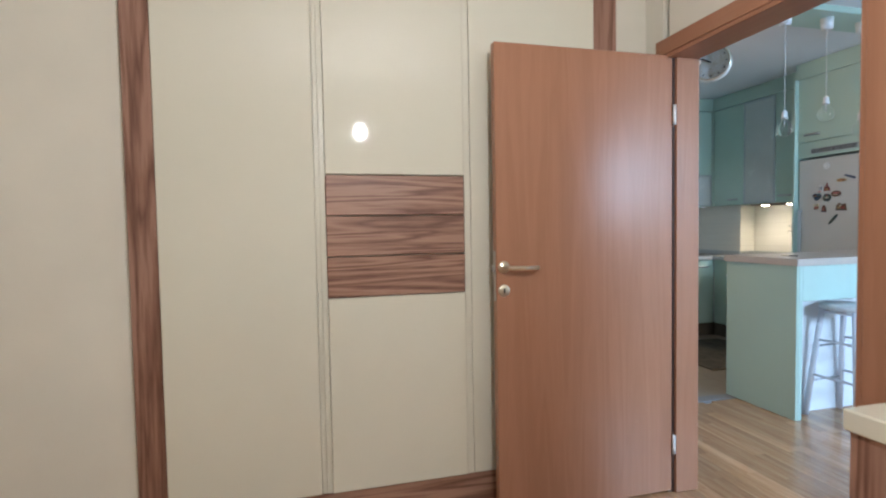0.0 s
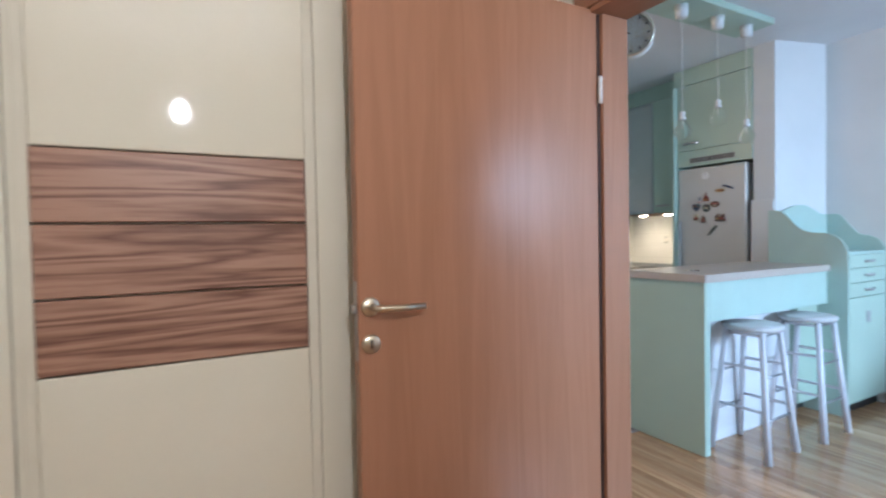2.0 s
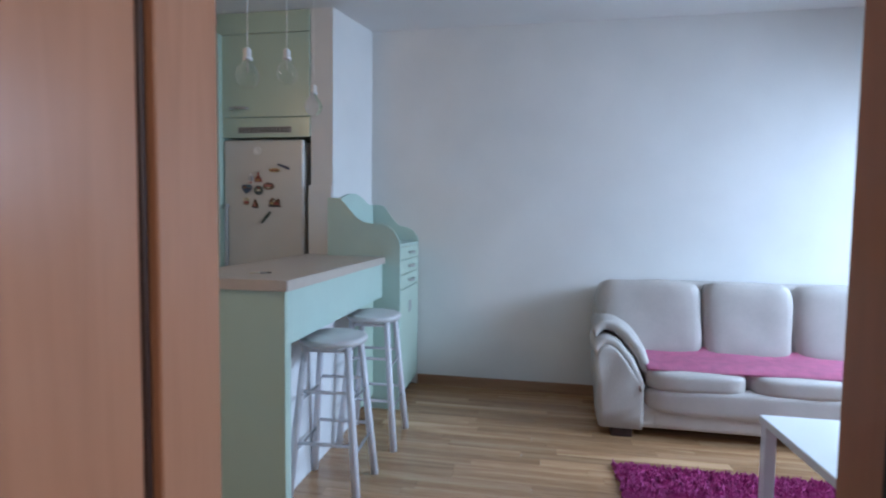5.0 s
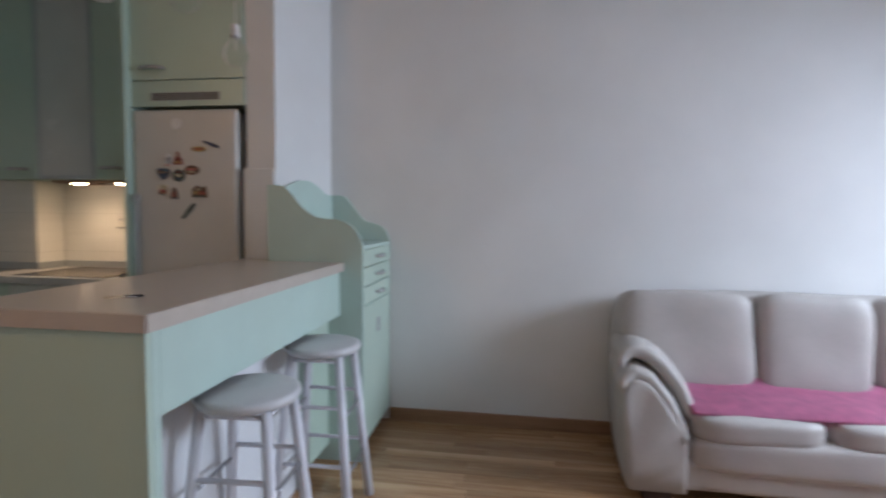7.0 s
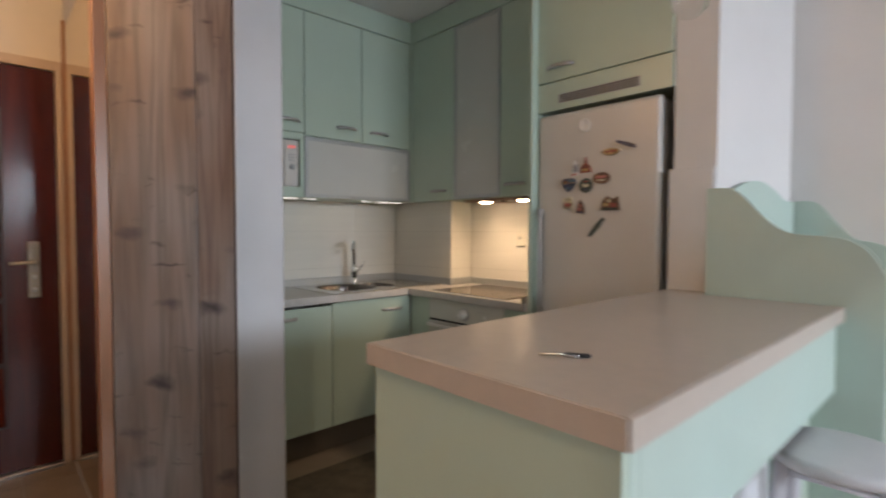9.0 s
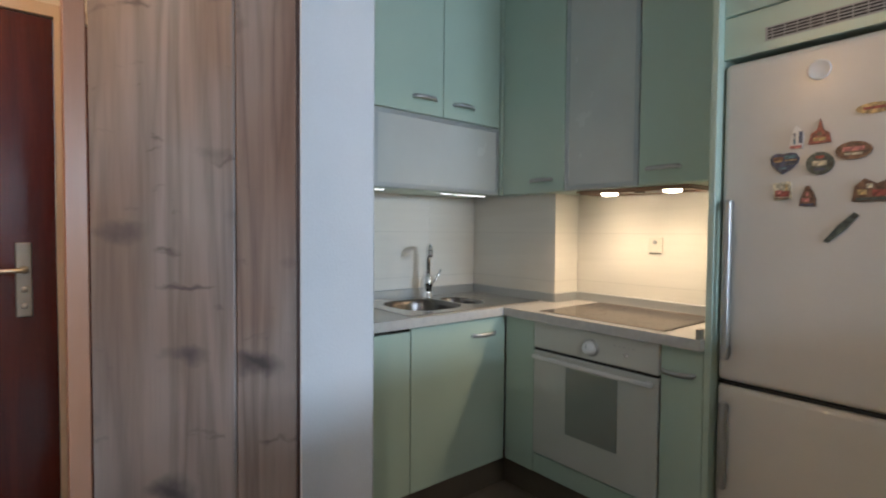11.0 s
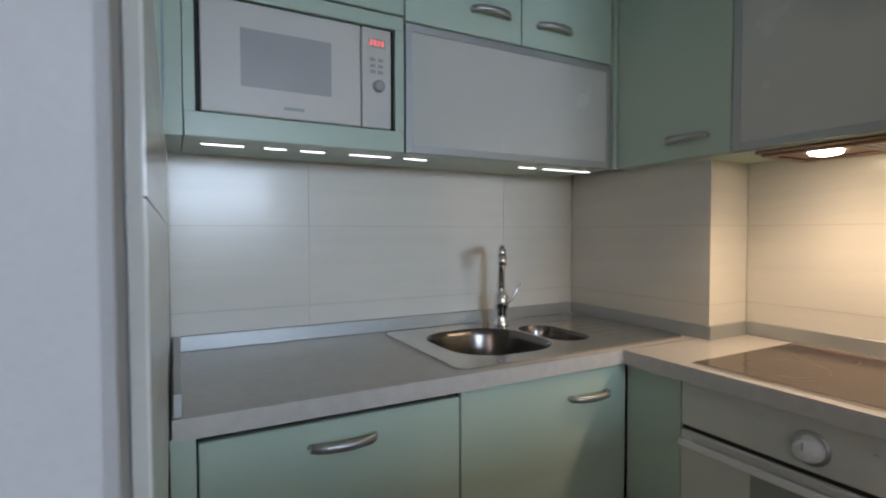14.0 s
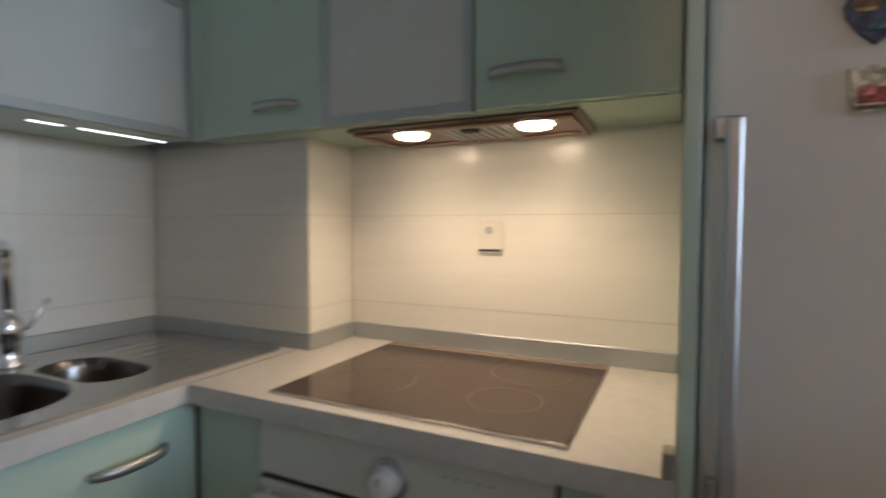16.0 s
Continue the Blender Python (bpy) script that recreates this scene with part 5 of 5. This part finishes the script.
def roll(name, keys, flip, reach, label):
    """A padded leather roll whose section runs along (y, z, half thickness) keys and which reaches from front to back."""
    line = smooth_line(keys, 4)
    bm = bmesh.new()
    rings = []
    last = len(line) - 1
    yc = 1.42 if flip > 0 else SYA + SYB - 1.42
    for k, (y, z, r) in enumerate(line):
        dy, dz = line[min(k + 1, last)][0] - line[max(k - 1, 0)][0], line[min(k + 1, last)][1] - line[max(k - 1, 0)][1]
        n = math.hypot(dy, dz)
        uy, uz = -dz / n, dy / n
        end = min(1.0, 0.35 + 0.22 * min(k, last - k))
        front = reach + 0.45 * (z - 0.35)
        mid, hw = (front + 5.02) / 2, (5.02 - front) / 2 - 0.02 * (1 - end)
        ring = []
        for a in range(28):
            t = a * math.tau / 28
            w = hw * math.copysign(abs(math.cos(t)) ** 0.35, math.cos(t))
            h = -r * end * math.copysign(abs(math.sin(t)) ** 0.7, math.sin(t))
            wob = 0.006 * noise.noise(Vector((y * 14, w * 9, z * 14))) + 0.003 * noise.noise(Vector((y * 50, w * 16, z * 50)))
            ring.append(bm.verts.new((mid + w - 4.8, (y + uy * (h + wob) - 1.42 - 0.09 * max(0.0, mid + w - 4.6)) * flip, z + uz * (h + wob) - 0.5)))
        rings.append(ring)
    for one, two in zip(rings, rings[1:]):
        for a in range(28):
            bm.faces.new((one[a], one[(a + 1) % 28], two[(a + 1) % 28], two[a])).smooth = True
    bm.faces.new(rings[0])
    bm.faces.new(rings[-1][::-1])
    bmesh.ops.recalc_face_normals(bm, faces=bm.faces)
    part(name, bm, LEATHER, sofa, label, (4.8, yc, 0.5))


def arm(flip):
    roll("arm_pad", [(1.568, 0.565, 0.030), (1.555, 0.612, 0.036), (1.50, 0.636, 0.040), (1.43, 0.612, 0.042), (1.36, 0.550, 0.043), (1.31, 0.480, 0.042), (1.285, 0.405, 0.036), (1.28, 0.37, 0.03)], flip, 4.485, "rolled leather arm pad")
    roll("arm_roll", [(1.572, 0.46, 0.028), (1.562, 0.515, 0.034), (1.515, 0.548, 0.038), (1.45, 0.520, 0.040), (1.395, 0.455, 0.040), (1.35, 0.385, 0.038), (1.325, 0.32, 0.032), (1.32, 0.28, 0.026)], flip, 4.462, "second leather roll under the arm pad")
    outline = smooth_line([(1.30, 0.055), (1.30, 0.30), (1.335, 0.36), (1.39, 0.44), (1.45, 0.51), (1.51, 0.53), (1.56, 0.50), (1.574, 0.43), (1.572, 0.30), (1.553, 0.055)], 4)
    yc = 1.42 if flip > 0 else SYA + SYB - 1.42
    bm = bmesh.new()
    rows = []
    for x, inset in ((4.450, 0.22), (4.4535, 0.09), (4.462, 0.03), (4.480, 0.0), (4.60, 0.0), (4.80, 0.0), (5.12, 0.0)):
        row = []
        for y, z in outline:
            wob = 0.006 * noise.noise(Vector((x * 5, y * 9, z * 8)))
            row.append(bm.verts.new((x + (0.35 * max(0, z - 0.33) if x < 4.5 else 0) - 4.8, ((y - 1.43) * (1 - inset) + 0.01 - 0.09 * max(0.0, x - 4.6) + wob) * flip, (z - 0.3) * (1 - inset * (0 if z < 0.1 else 1)) + 0.3 - 0.5)))
        rows.append(row)
    for one, two in zip(rows, rows[1:]):
        for a in range(len(one)):
            n = (a + 1) % len(one)
            bm.faces.new((one[a], one[n], two[n], two[a])).smooth = True
    bm.faces.new(rows[0]).smooth = True
    bm.faces.new(rows[-1][::-1])
    bmesh.ops.recalc_face_normals(bm, faces=bm.faces)
    part("arm_side", bm, LEATHER, sofa, "leather arm side", (4.8, yc, 0.5))


arm(1)
arm(-1)
for x in (4.50, 5.06):
    for y in (SYA - 0.12, SYB + 0.12):
        box("foot", (x - 0.04, x + 0.04), (y - 0.06, y + 0.06), (0.0, 0.056), DARK_BROWN, sofa, "dark wooden foot", bevel=0.004)


def throw():
    th = thing("throw_blanket", (4.72, 0.5, 0.475), "pink cotton throw laid along the sofa seat", "blanket")
    bm = bmesh.new()
    nx, ny = 14, 90
    prof = [(4.475, 0.395), (4.50, 0.418), (4.56, 0.428), (4.66, 0.430), (4.74, 0.432), (4.79, 0.446), (4.815, 0.470)]
    grid = []
    y0, y1 = SYB + 0.26, SYA - 0.255
    for j in range(ny + 1):
        y = y0 + (y1 - y0) * j / ny
        row = []
        for i in range(nx + 1):
            u = i / nx * (len(prof) - 1)
            k = min(int(u), len(prof) - 2)
            f = u - k
            x = prof[k][0] * (1 - f) + prof[k + 1][0] * f
            z = prof[k][1] * (1 - f) + prof[k + 1][1] * f
            wob = 0.006 * noise.noise(Vector((x * 8, y * 5, 1))) + 0.003 * noise.noise(Vector((x * 22, y * 16, 4)))
            if i == 0:
                x += 0.02 * noise.noise(Vector((0, y * 3, 9)))
            row.append(bm.verts.new((x - 4.72, y - 0.5, z + wob - 0.475)))
        grid.append(row)
    for j in range(ny):
        for i in range(nx):
            bm.faces.new((grid[j][i], grid[j][i + 1], grid[j + 1][i + 1], grid[j + 1][i])).smooth = True
    bmesh.ops.solidify(bm, geom=list(bm.faces), thickness=0.006)
    bmesh.ops.recalc_face_normals(bm, faces=bm.faces)
    part("cloth", bm, PINK, th, "", (4.72, 0.5, 0.475 + 0.012))


throw()

# ---- rug and low table ----
rug = thing("rug", (3.55, 0.85, 0), "magenta long-pile rug before the sofa", "rug")
box("backing", (3.02, 4.07), (0.16, 1.525), (0.0, 0.012), MAGENTA, rug, bevel=0.003)


def pile():
    rng = random.Random(5)
    verts, faces = [], []
    for _ in range(13000):
        x, y = rng.uniform(3.01, 4.08), rng.uniform(0.15, 1.535)
        a, r, h = rng.uniform(0, math.tau), rng.uniform(0.006, 0.012), rng.uniform(0.012, 0.024)
        lx, ly = rng.uniform(-0.014, 0.014), rng.uniform(-0.014, 0.014)
        k = len(verts)
        for j in range(3):
            verts.append((x + r * math.cos(a + j * 2.09) - 3.55, y + r * math.sin(a + j * 2.09) - 0.85, 0.008))
        verts.append((x + lx - 3.55, y + ly - 0.85, 0.012 + h))
        faces += [(k, k + 1, k + 3), (k + 1, k + 2, k + 3), (k + 2, k, k + 3)]
    me = bpy.data.meshes.new("shag")
    me.from_pydata(verts, [], faces)
    me.materials.append(MAGENTA)
    ob = new("shag", me)
    ob.parent = rug
    tagged(ob, "shaggy magenta pile", kind="stuff")


pile()
tab = thing("coffee_table", (3.42, 0.58, 0), "low white coffee table standing on the rug", "coffee table")
box("tabletop", (3.10, 3.74), (0.18, 0.985), (0.415, 0.450), WHITE_PANEL, tab, bevel=0.003)
for x in (3.13, 3.71):
    for y in (0.21, 0.955):
        box("leg", (x - 0.022, x + 0.022), (y - 0.022, y + 0.022), (0.012, 0.415), WHITE_PANEL, tab)

# ---- hall ----
hd = tagged(thing("door_2", (2.50, 6.0, 0), "dark mahogany entrance door with five glossy raised panels", "door", kind="structure"))
box("door_leaf", (2.047, 2.944), (5.995, 6.045), (0.02, 2.095), MAHOGANY, hd)


def raised_panel(x0, x1, z0, z1):
    """A panel with wide sloping borders, proud of a sunk groove."""
    w, h = (x1 - x0) / 2, (z1 - z0) / 2
    bm = bmesh.new()
    rings = []
    for inset, y in ((0.0, 0.004), (0.004, -0.004), (0.012, -0.009), (0.040, -0.026), (0.048, -0.027)):
        rings.append([bm.verts.new((sx * (w - inset), y, sz * (h - inset))) for sx, sz in ((-1, -1), (1, -1), (1, 1), (-1, 1))])
    for one, two in zip(rings, rings[1:]):
        for k in range(4):
            bm.faces.new((one[k], one[(k + 1) % 4], two[(k + 1) % 4], two[k]))
    bm.faces.new(rings[-1])
    bm.faces.new(rings[0][::-1])
    bmesh.ops.recalc_face_normals(bm, faces=bm.faces)
    part("raised_panel", bm, MAHOGANY, hd, "", ((x0 + x1) / 2, 5.994, (z0 + z1) / 2))


for z0, z1 in ((0.262, 0.562), (0.588, 0.892), (0.918, 1.234), (1.260, 1.566), (1.592, 1.866)):
    raised_panel(2.240, 2.712, z0, z1)
    for zz in (z0 - 0.012, z1 + 0.001):
        box("groove", (2.232, 2.722), (5.9925, 5.995), (zz, zz + 0.011), DARK_BROWN, hd, "dark groove round a panel", bevel=0)
for x0 in (2.224, 2.713):
    box("groove", (x0, x0 + 0.014), (5.9918, 5.995), (0.250, 1.878), DARK_BROWN, hd, "dark groove beside the panels", bevel=0)
box("lock_plate", (2.816, 2.866), (5.982, 5.995), (0.912, 1.204), AGED, hd, "long aged nickel lock plate", bevel=0.005, segments=2)
lathe("handle_rose", [(0.0, 0.0), (0.016, 0.0), (0.015, 0.010), (0.0, 0.010)], AGED, hd, "round handle rose", (2.842, 5.982, 1.096), turn=FACE, sides=18)
tube("door_handle", [(2.842, 5.984, 1.096), (2.842, 5.945, 1.096), (2.834, 5.934, 1.096), (2.800, 5.932, 1.097), (2.741, 5.934, 1.094)], 0.009, SATIN, hd, "satin lever handle")
for z in (1.02, 0.955):
    lathe("cylinder", [(0.0, 0.0), (0.012, 0.0), (0.012, 0.006), (0.0, 0.006)], ALU, hd, "steel lock cylinder", (2.842, 5.982, z), turn=FACE, sides=16)
hf = tagged(thing("door_frame", (2.5, 6.0, 0), "beige metal frame of the entrance door", "door frame", kind="structure"))
box("jamb", (2.946, 2.974), (5.972, 6.06), (0, 2.10), BEIGE_FRAME, hf)
box("jamb_lip", (2.974, 2.988), (5.985, 6.06), (0, 2.10), BEIGE_FRAME, hf)
box("head", (2.06, 2.988), (5.985, 6.06), (2.10, 2.15), BEIGE_FRAME, hf)
box("threshold", (2.10, 2.945), (5.96, 6.03), (0.0, 0.018), ALU, hf, "grey metal threshold")
bx = thing("fuse_box", (2.4, 6.0, 2.36), "flat beige fuse box over the entrance door", "fuse box")
box("cover", (2.16, 2.62), (5.985, 6.02), (2.375, 2.64), CREAM_GLOSS, bx, bevel=0.006)
box("lower_edge", (2.16, 2.62), (5.982, 6.015), (2.358, 2.374), GREY_PLASTIC, bx, "darker lower lip")

# rustic boards on the wall end
# added dark strip that paints the corner shadow where boards meet plaster
jst = tagged(prism("trim_corner_shadow", [(3.2795, 4.3765), (3.2865, 4.3735), (3.2865, 4.400), (3.2795, 4.400)], 0, CEIL - 0.003, DARK_BROWN, None, "thin dark strip for the corner shadow between boards and plaster"), kind="structure")
bd = thing("wood_cladding", (3.12, 4.52, 0), "weathered grey pine boards cladding the wall end", "cladding")
for (ax, ay), (bx2, by), mt in (((3.279, 4.377), (3.180, 4.432), RUSTIC_BROWN), ((3.178, 4.433), (2.962, 4.620), RUSTIC),):
    d = Vector((bx2 - ax, by - ay, 0))
    n = Vector((-d.y, d.x, 0)).normalized()
    if n.y > 0:
        n = -n
    mid = Vector(((ax + bx2) / 2, (ay + by) / 2, (CEIL - 0.004) / 2)) - n * 0.013
    bm = bm_box(d.length, 0.026, CEIL - 0.004, 0.003)
    ob = part("board", bm, mt, bd, "", mid)
    ob.rotation_euler = (0, 0, math.atan2(d.y, d.x))
ht = thing("door_trim", (2.93, 4.68, 0), "orange beech door trim at the hall corner", "trim")
box("strip", (2.925, 2.962), (4.630, 4.70), (0, CEIL - 0.004), BEECH_V, ht)
mr = thing("mirror_panel", (2.985, 5.3, 0), "tall mirrored panel on the hall wall", "mirror")
box("glass", (2.982, 2.989), (4.75, 5.94), (0.06, 2.30), MIRROR, mr, bevel=0)
box("frame", (2.975, 2.989), (5.941, 5.965), (0.02, 2.36), BEECH_V, mr, "brown upright edge")

# wall clock on the hall side of the living room wall
clk = thing("wall_clock", (WX1, 2.65, 2.08), "round cream station clock on a wall bracket", "clock")
CT = pose(0, 0, 0, 90, 0, -48)
lathe("case", [(0.0, -0.030), (0.086, -0.030), (0.092, -0.018), (0.092, 0.018), (0.086, 0.030), (0.080, 0.024), (0.0, 0.024)], DIAL, clk, "round cream case", (2.32, 2.65, 2.08), turn=CT, sides=40)
lathe("rim", [(0.078, 0.024), (0.088, 0.026), (0.092, 0.034), (0.086, 0.040), (0.080, 0.034), (0.078, 0.024)], SATIN, clk, "metal bezel", (2.32, 2.65, 2.08), turn=CT, sides=40)
cn = CT.to_3x3() @ Vector((0, 0, 1))
cu, cr = Vector((0, 0, 1)), CT.to_3x3() @ Vector((1, 0, 0))
cc = Vector((2.32, 2.65, 2.08))
for h in range(12):
    a = radians(30 * h)
    p = cc + cn * 0.026 + cr * (0.064 * math.sin(a)) + cu * (0.064 * math.cos(a))
    q = p + (cr * math.sin(a) + cu * math.cos(a)) * 0.010
    cyl("hour_mark", p, q, 0.0026, BLACK, clk, "black hour mark", sides=6)
for a, ln in ((300, 0.045), (296, 0.062)):
    a = radians(a)
    cyl("hand", cc + cn * 0.028, cc + cn * 0.028 + (cr * math.sin(a) + cu * math.cos(a)) * ln, 0.0028, BLACK, clk, "black clock hand", sides=6)
box("bracket", (WX1, 2.25), (2.64, 2.66), (2.07, 2.09), BEIGE_FRAME, clk)

# kitchen mat
mat = thing("kitchen_mat", (4.05, 4.55, 0), "dark brown patterned kitchen mat on the tiles", "mat")
box("mat", (3.605, 4.565), (4.021, 4.98), (0.0, 0.010), MAT_BROWN, mat, bevel=0.003)
box("border", (3.605, 4.565), (4.005, 4.020), (0.0, 0.011), MAT_PATTERN, mat, "tan woven border")


# ---- tiles and planks ----
def piece_mesh(name, sx, sy, sz, material, bevel):
    bm = bm_box(sx, sy, sz)
    me = bpy.data.meshes.new(name)
    bm.to_mesh(me)
    bm.free()
    me.materials.append(material)
    return me


def piece(name, me, at, parent):
    ob = bpy.data.objects.new(name, me)
    scene.collection.objects.link(ob)
    ob.parent = parent
    ob.location = Vector(at) - WHERE[parent]
    return ob


tiles = tagged(thing("wall_tiling", (4.3, NORTH, 0.85), "large glazed white kitchen wall tiles", "tiles", kind="structure"))
JZ = (0.862, 1.008, 1.259, 1.468)
for z0, z1 in zip(JZ, JZ[1:]):
    def cut(a, b, joints):
        xs = [a] + [j for j in joints if a < j < b] + [b]
        return [(p + 0.0007, q - 0.0007) for p, q in zip(xs, xs[1:])]
    for a, b in cut(3.476, 4.964, (3.866, 4.616)):
        piece("tile", piece_mesh("tile", b - a, 0.010, z1 - z0 - 0.0018, TILE, 0), ((a + b) / 2, NORTH + 0.006, (z0 + z1) / 2), tiles)
    for a, b in cut(5.080, NORTH, ()):
        piece("tile", piece_mesh("tile", 0.010, b - a, z1 - z0 - 0.0018, TILE, 0), (4.970, (a + b) / 2, (z0 + z1) / 2), tiles)
    for a, b in cut(4.965, EAST - 0.011, ()):
        piece("tile", piece_mesh("tile", b - a, 0.010, z1 - z0 - 0.0018, TILE, 0), ((a + b) / 2, 5.085, (z0 + z1) / 2), tiles)
    for a, b in cut(4.190, 5.079, ()):
        piece("tile", piece_mesh("tile", 0.010, b - a, z1 - z0 - 0.0018, TILE, 0), (EAST - 0.006, (a + b) / 2, (z0 + z1) / 2), tiles)
    for a, b in cut(4.442, NORTH - 0.001, (5.15,)):
        piece("tile", piece_mesh("tile", 0.010, b - a, z1 - z0 - 0.0018, TILE, 0), (3.469, (a + b) / 2, (z0 + z1) / 2), tiles)

for xs, ys in (((3.476, 4.964), (NORTH + 0.0028, NORTH + 0.0115)), ((4.9668, 4.9745), (5.0815, NORTH)), ((4.9668, EAST - 0.0105), (5.0818, 5.0895)), ((EAST - 0.0092, EAST - 0.0005), (4.191, 5.0815)), ((3.4645, 3.4722), (4.4425, NORTH + 0.0028))):
    box("grout", xs, ys, (0.8625, 1.4675), GROUT, tiles, "pale grey grout between the tiles", bevel=0)

ft = tagged(thing("floor_tiling", (3.6, 4.7, -0.014), "beige square floor tiles of hall and kitchen", "tiles", kind="structure"))
T = 0.333
tm = piece_mesh("floor_tile", T - 0.003, T - 0.003, 0.014, FLOOR_TILE, 0)
for i in range(10):
    for j in range(8):
        piece("floor_tile", tm, (2.10 + T * (i + 0.5), 3.50 + T * (j + 0.5), -0.007), ft)
tagged(box("floor_strip", (2.10, 3.262), (3.40, 3.498), (-0.013, 0.003), THRESHOLD, None, "grey strip between wooden floor and tiles"), kind="structure")

pf = tagged(thing("parquet", (3.6, 1.5, -0.014), "oak plank floor of the living room", "floor", kind="structure"))
rng = random.Random(11)
PW = 0.07
meshes = {n: piece_mesh("plank", PW - 0.0008, n - 0.001, 0.014, PARQUET, 0) for n in (0.60, 0.75, 0.90)}
rest = []
count = 0
x = WX1
while x < EAST - 0.01:
    y = -1.5 - rng.uniform(0, 0.6)
    while y < 3.40:
        n = rng.choice((0.60, 0.75, 0.90))
        y0, y1 = max(y, -1.5), min(y + n, 3.40)
        if y1 - y0 > 0.05:
            near = y0 > 0.1 and count < 290
            if near and abs((y1 - y0) - n) < 1e-6 and x + PW < EAST:
                piece("plank", meshes[n], (x + PW / 2, (y0 + y1) / 2, -0.007), pf)
                count += 1
            else:
                rest.append((x, min(x + PW, EAST), y0, y1))
        y += n
    x += PW
bm = bmesh.new()
for x0, x1, y0, y1 in rest:
    bm_box(x1 - x0 - 0.0008, y1 - y0 - 0.001, 0.014, at=((x0 + x1) / 2 - 3.6, (y0 + y1) / 2 - 1.5, 0.007), bm=bm)
ob = part("plank_rest", bm, PARQUET, pf, "oak planks further off", (3.6, 1.5, -0.014))
tagged(ob, kind="stuff")
bm = bmesh.new()
bm_box(0.135, 0.853, 0.0135, at=(0, 0, 0), bm=bm)
tagged(part("door_threshold", bm, PARQUET, None, "oak floor board in the bedroom doorway", (1.9775, 2.0275, -0.0072)), kind="structure")
tagged(box("wall_panel_kitchen", (3.463, 3.473), (4.442, 5.39), (1.4668, TOPS), GLOSS_PANEL, None, "glossy white panel over the tiles", bevel=0), kind="structure")
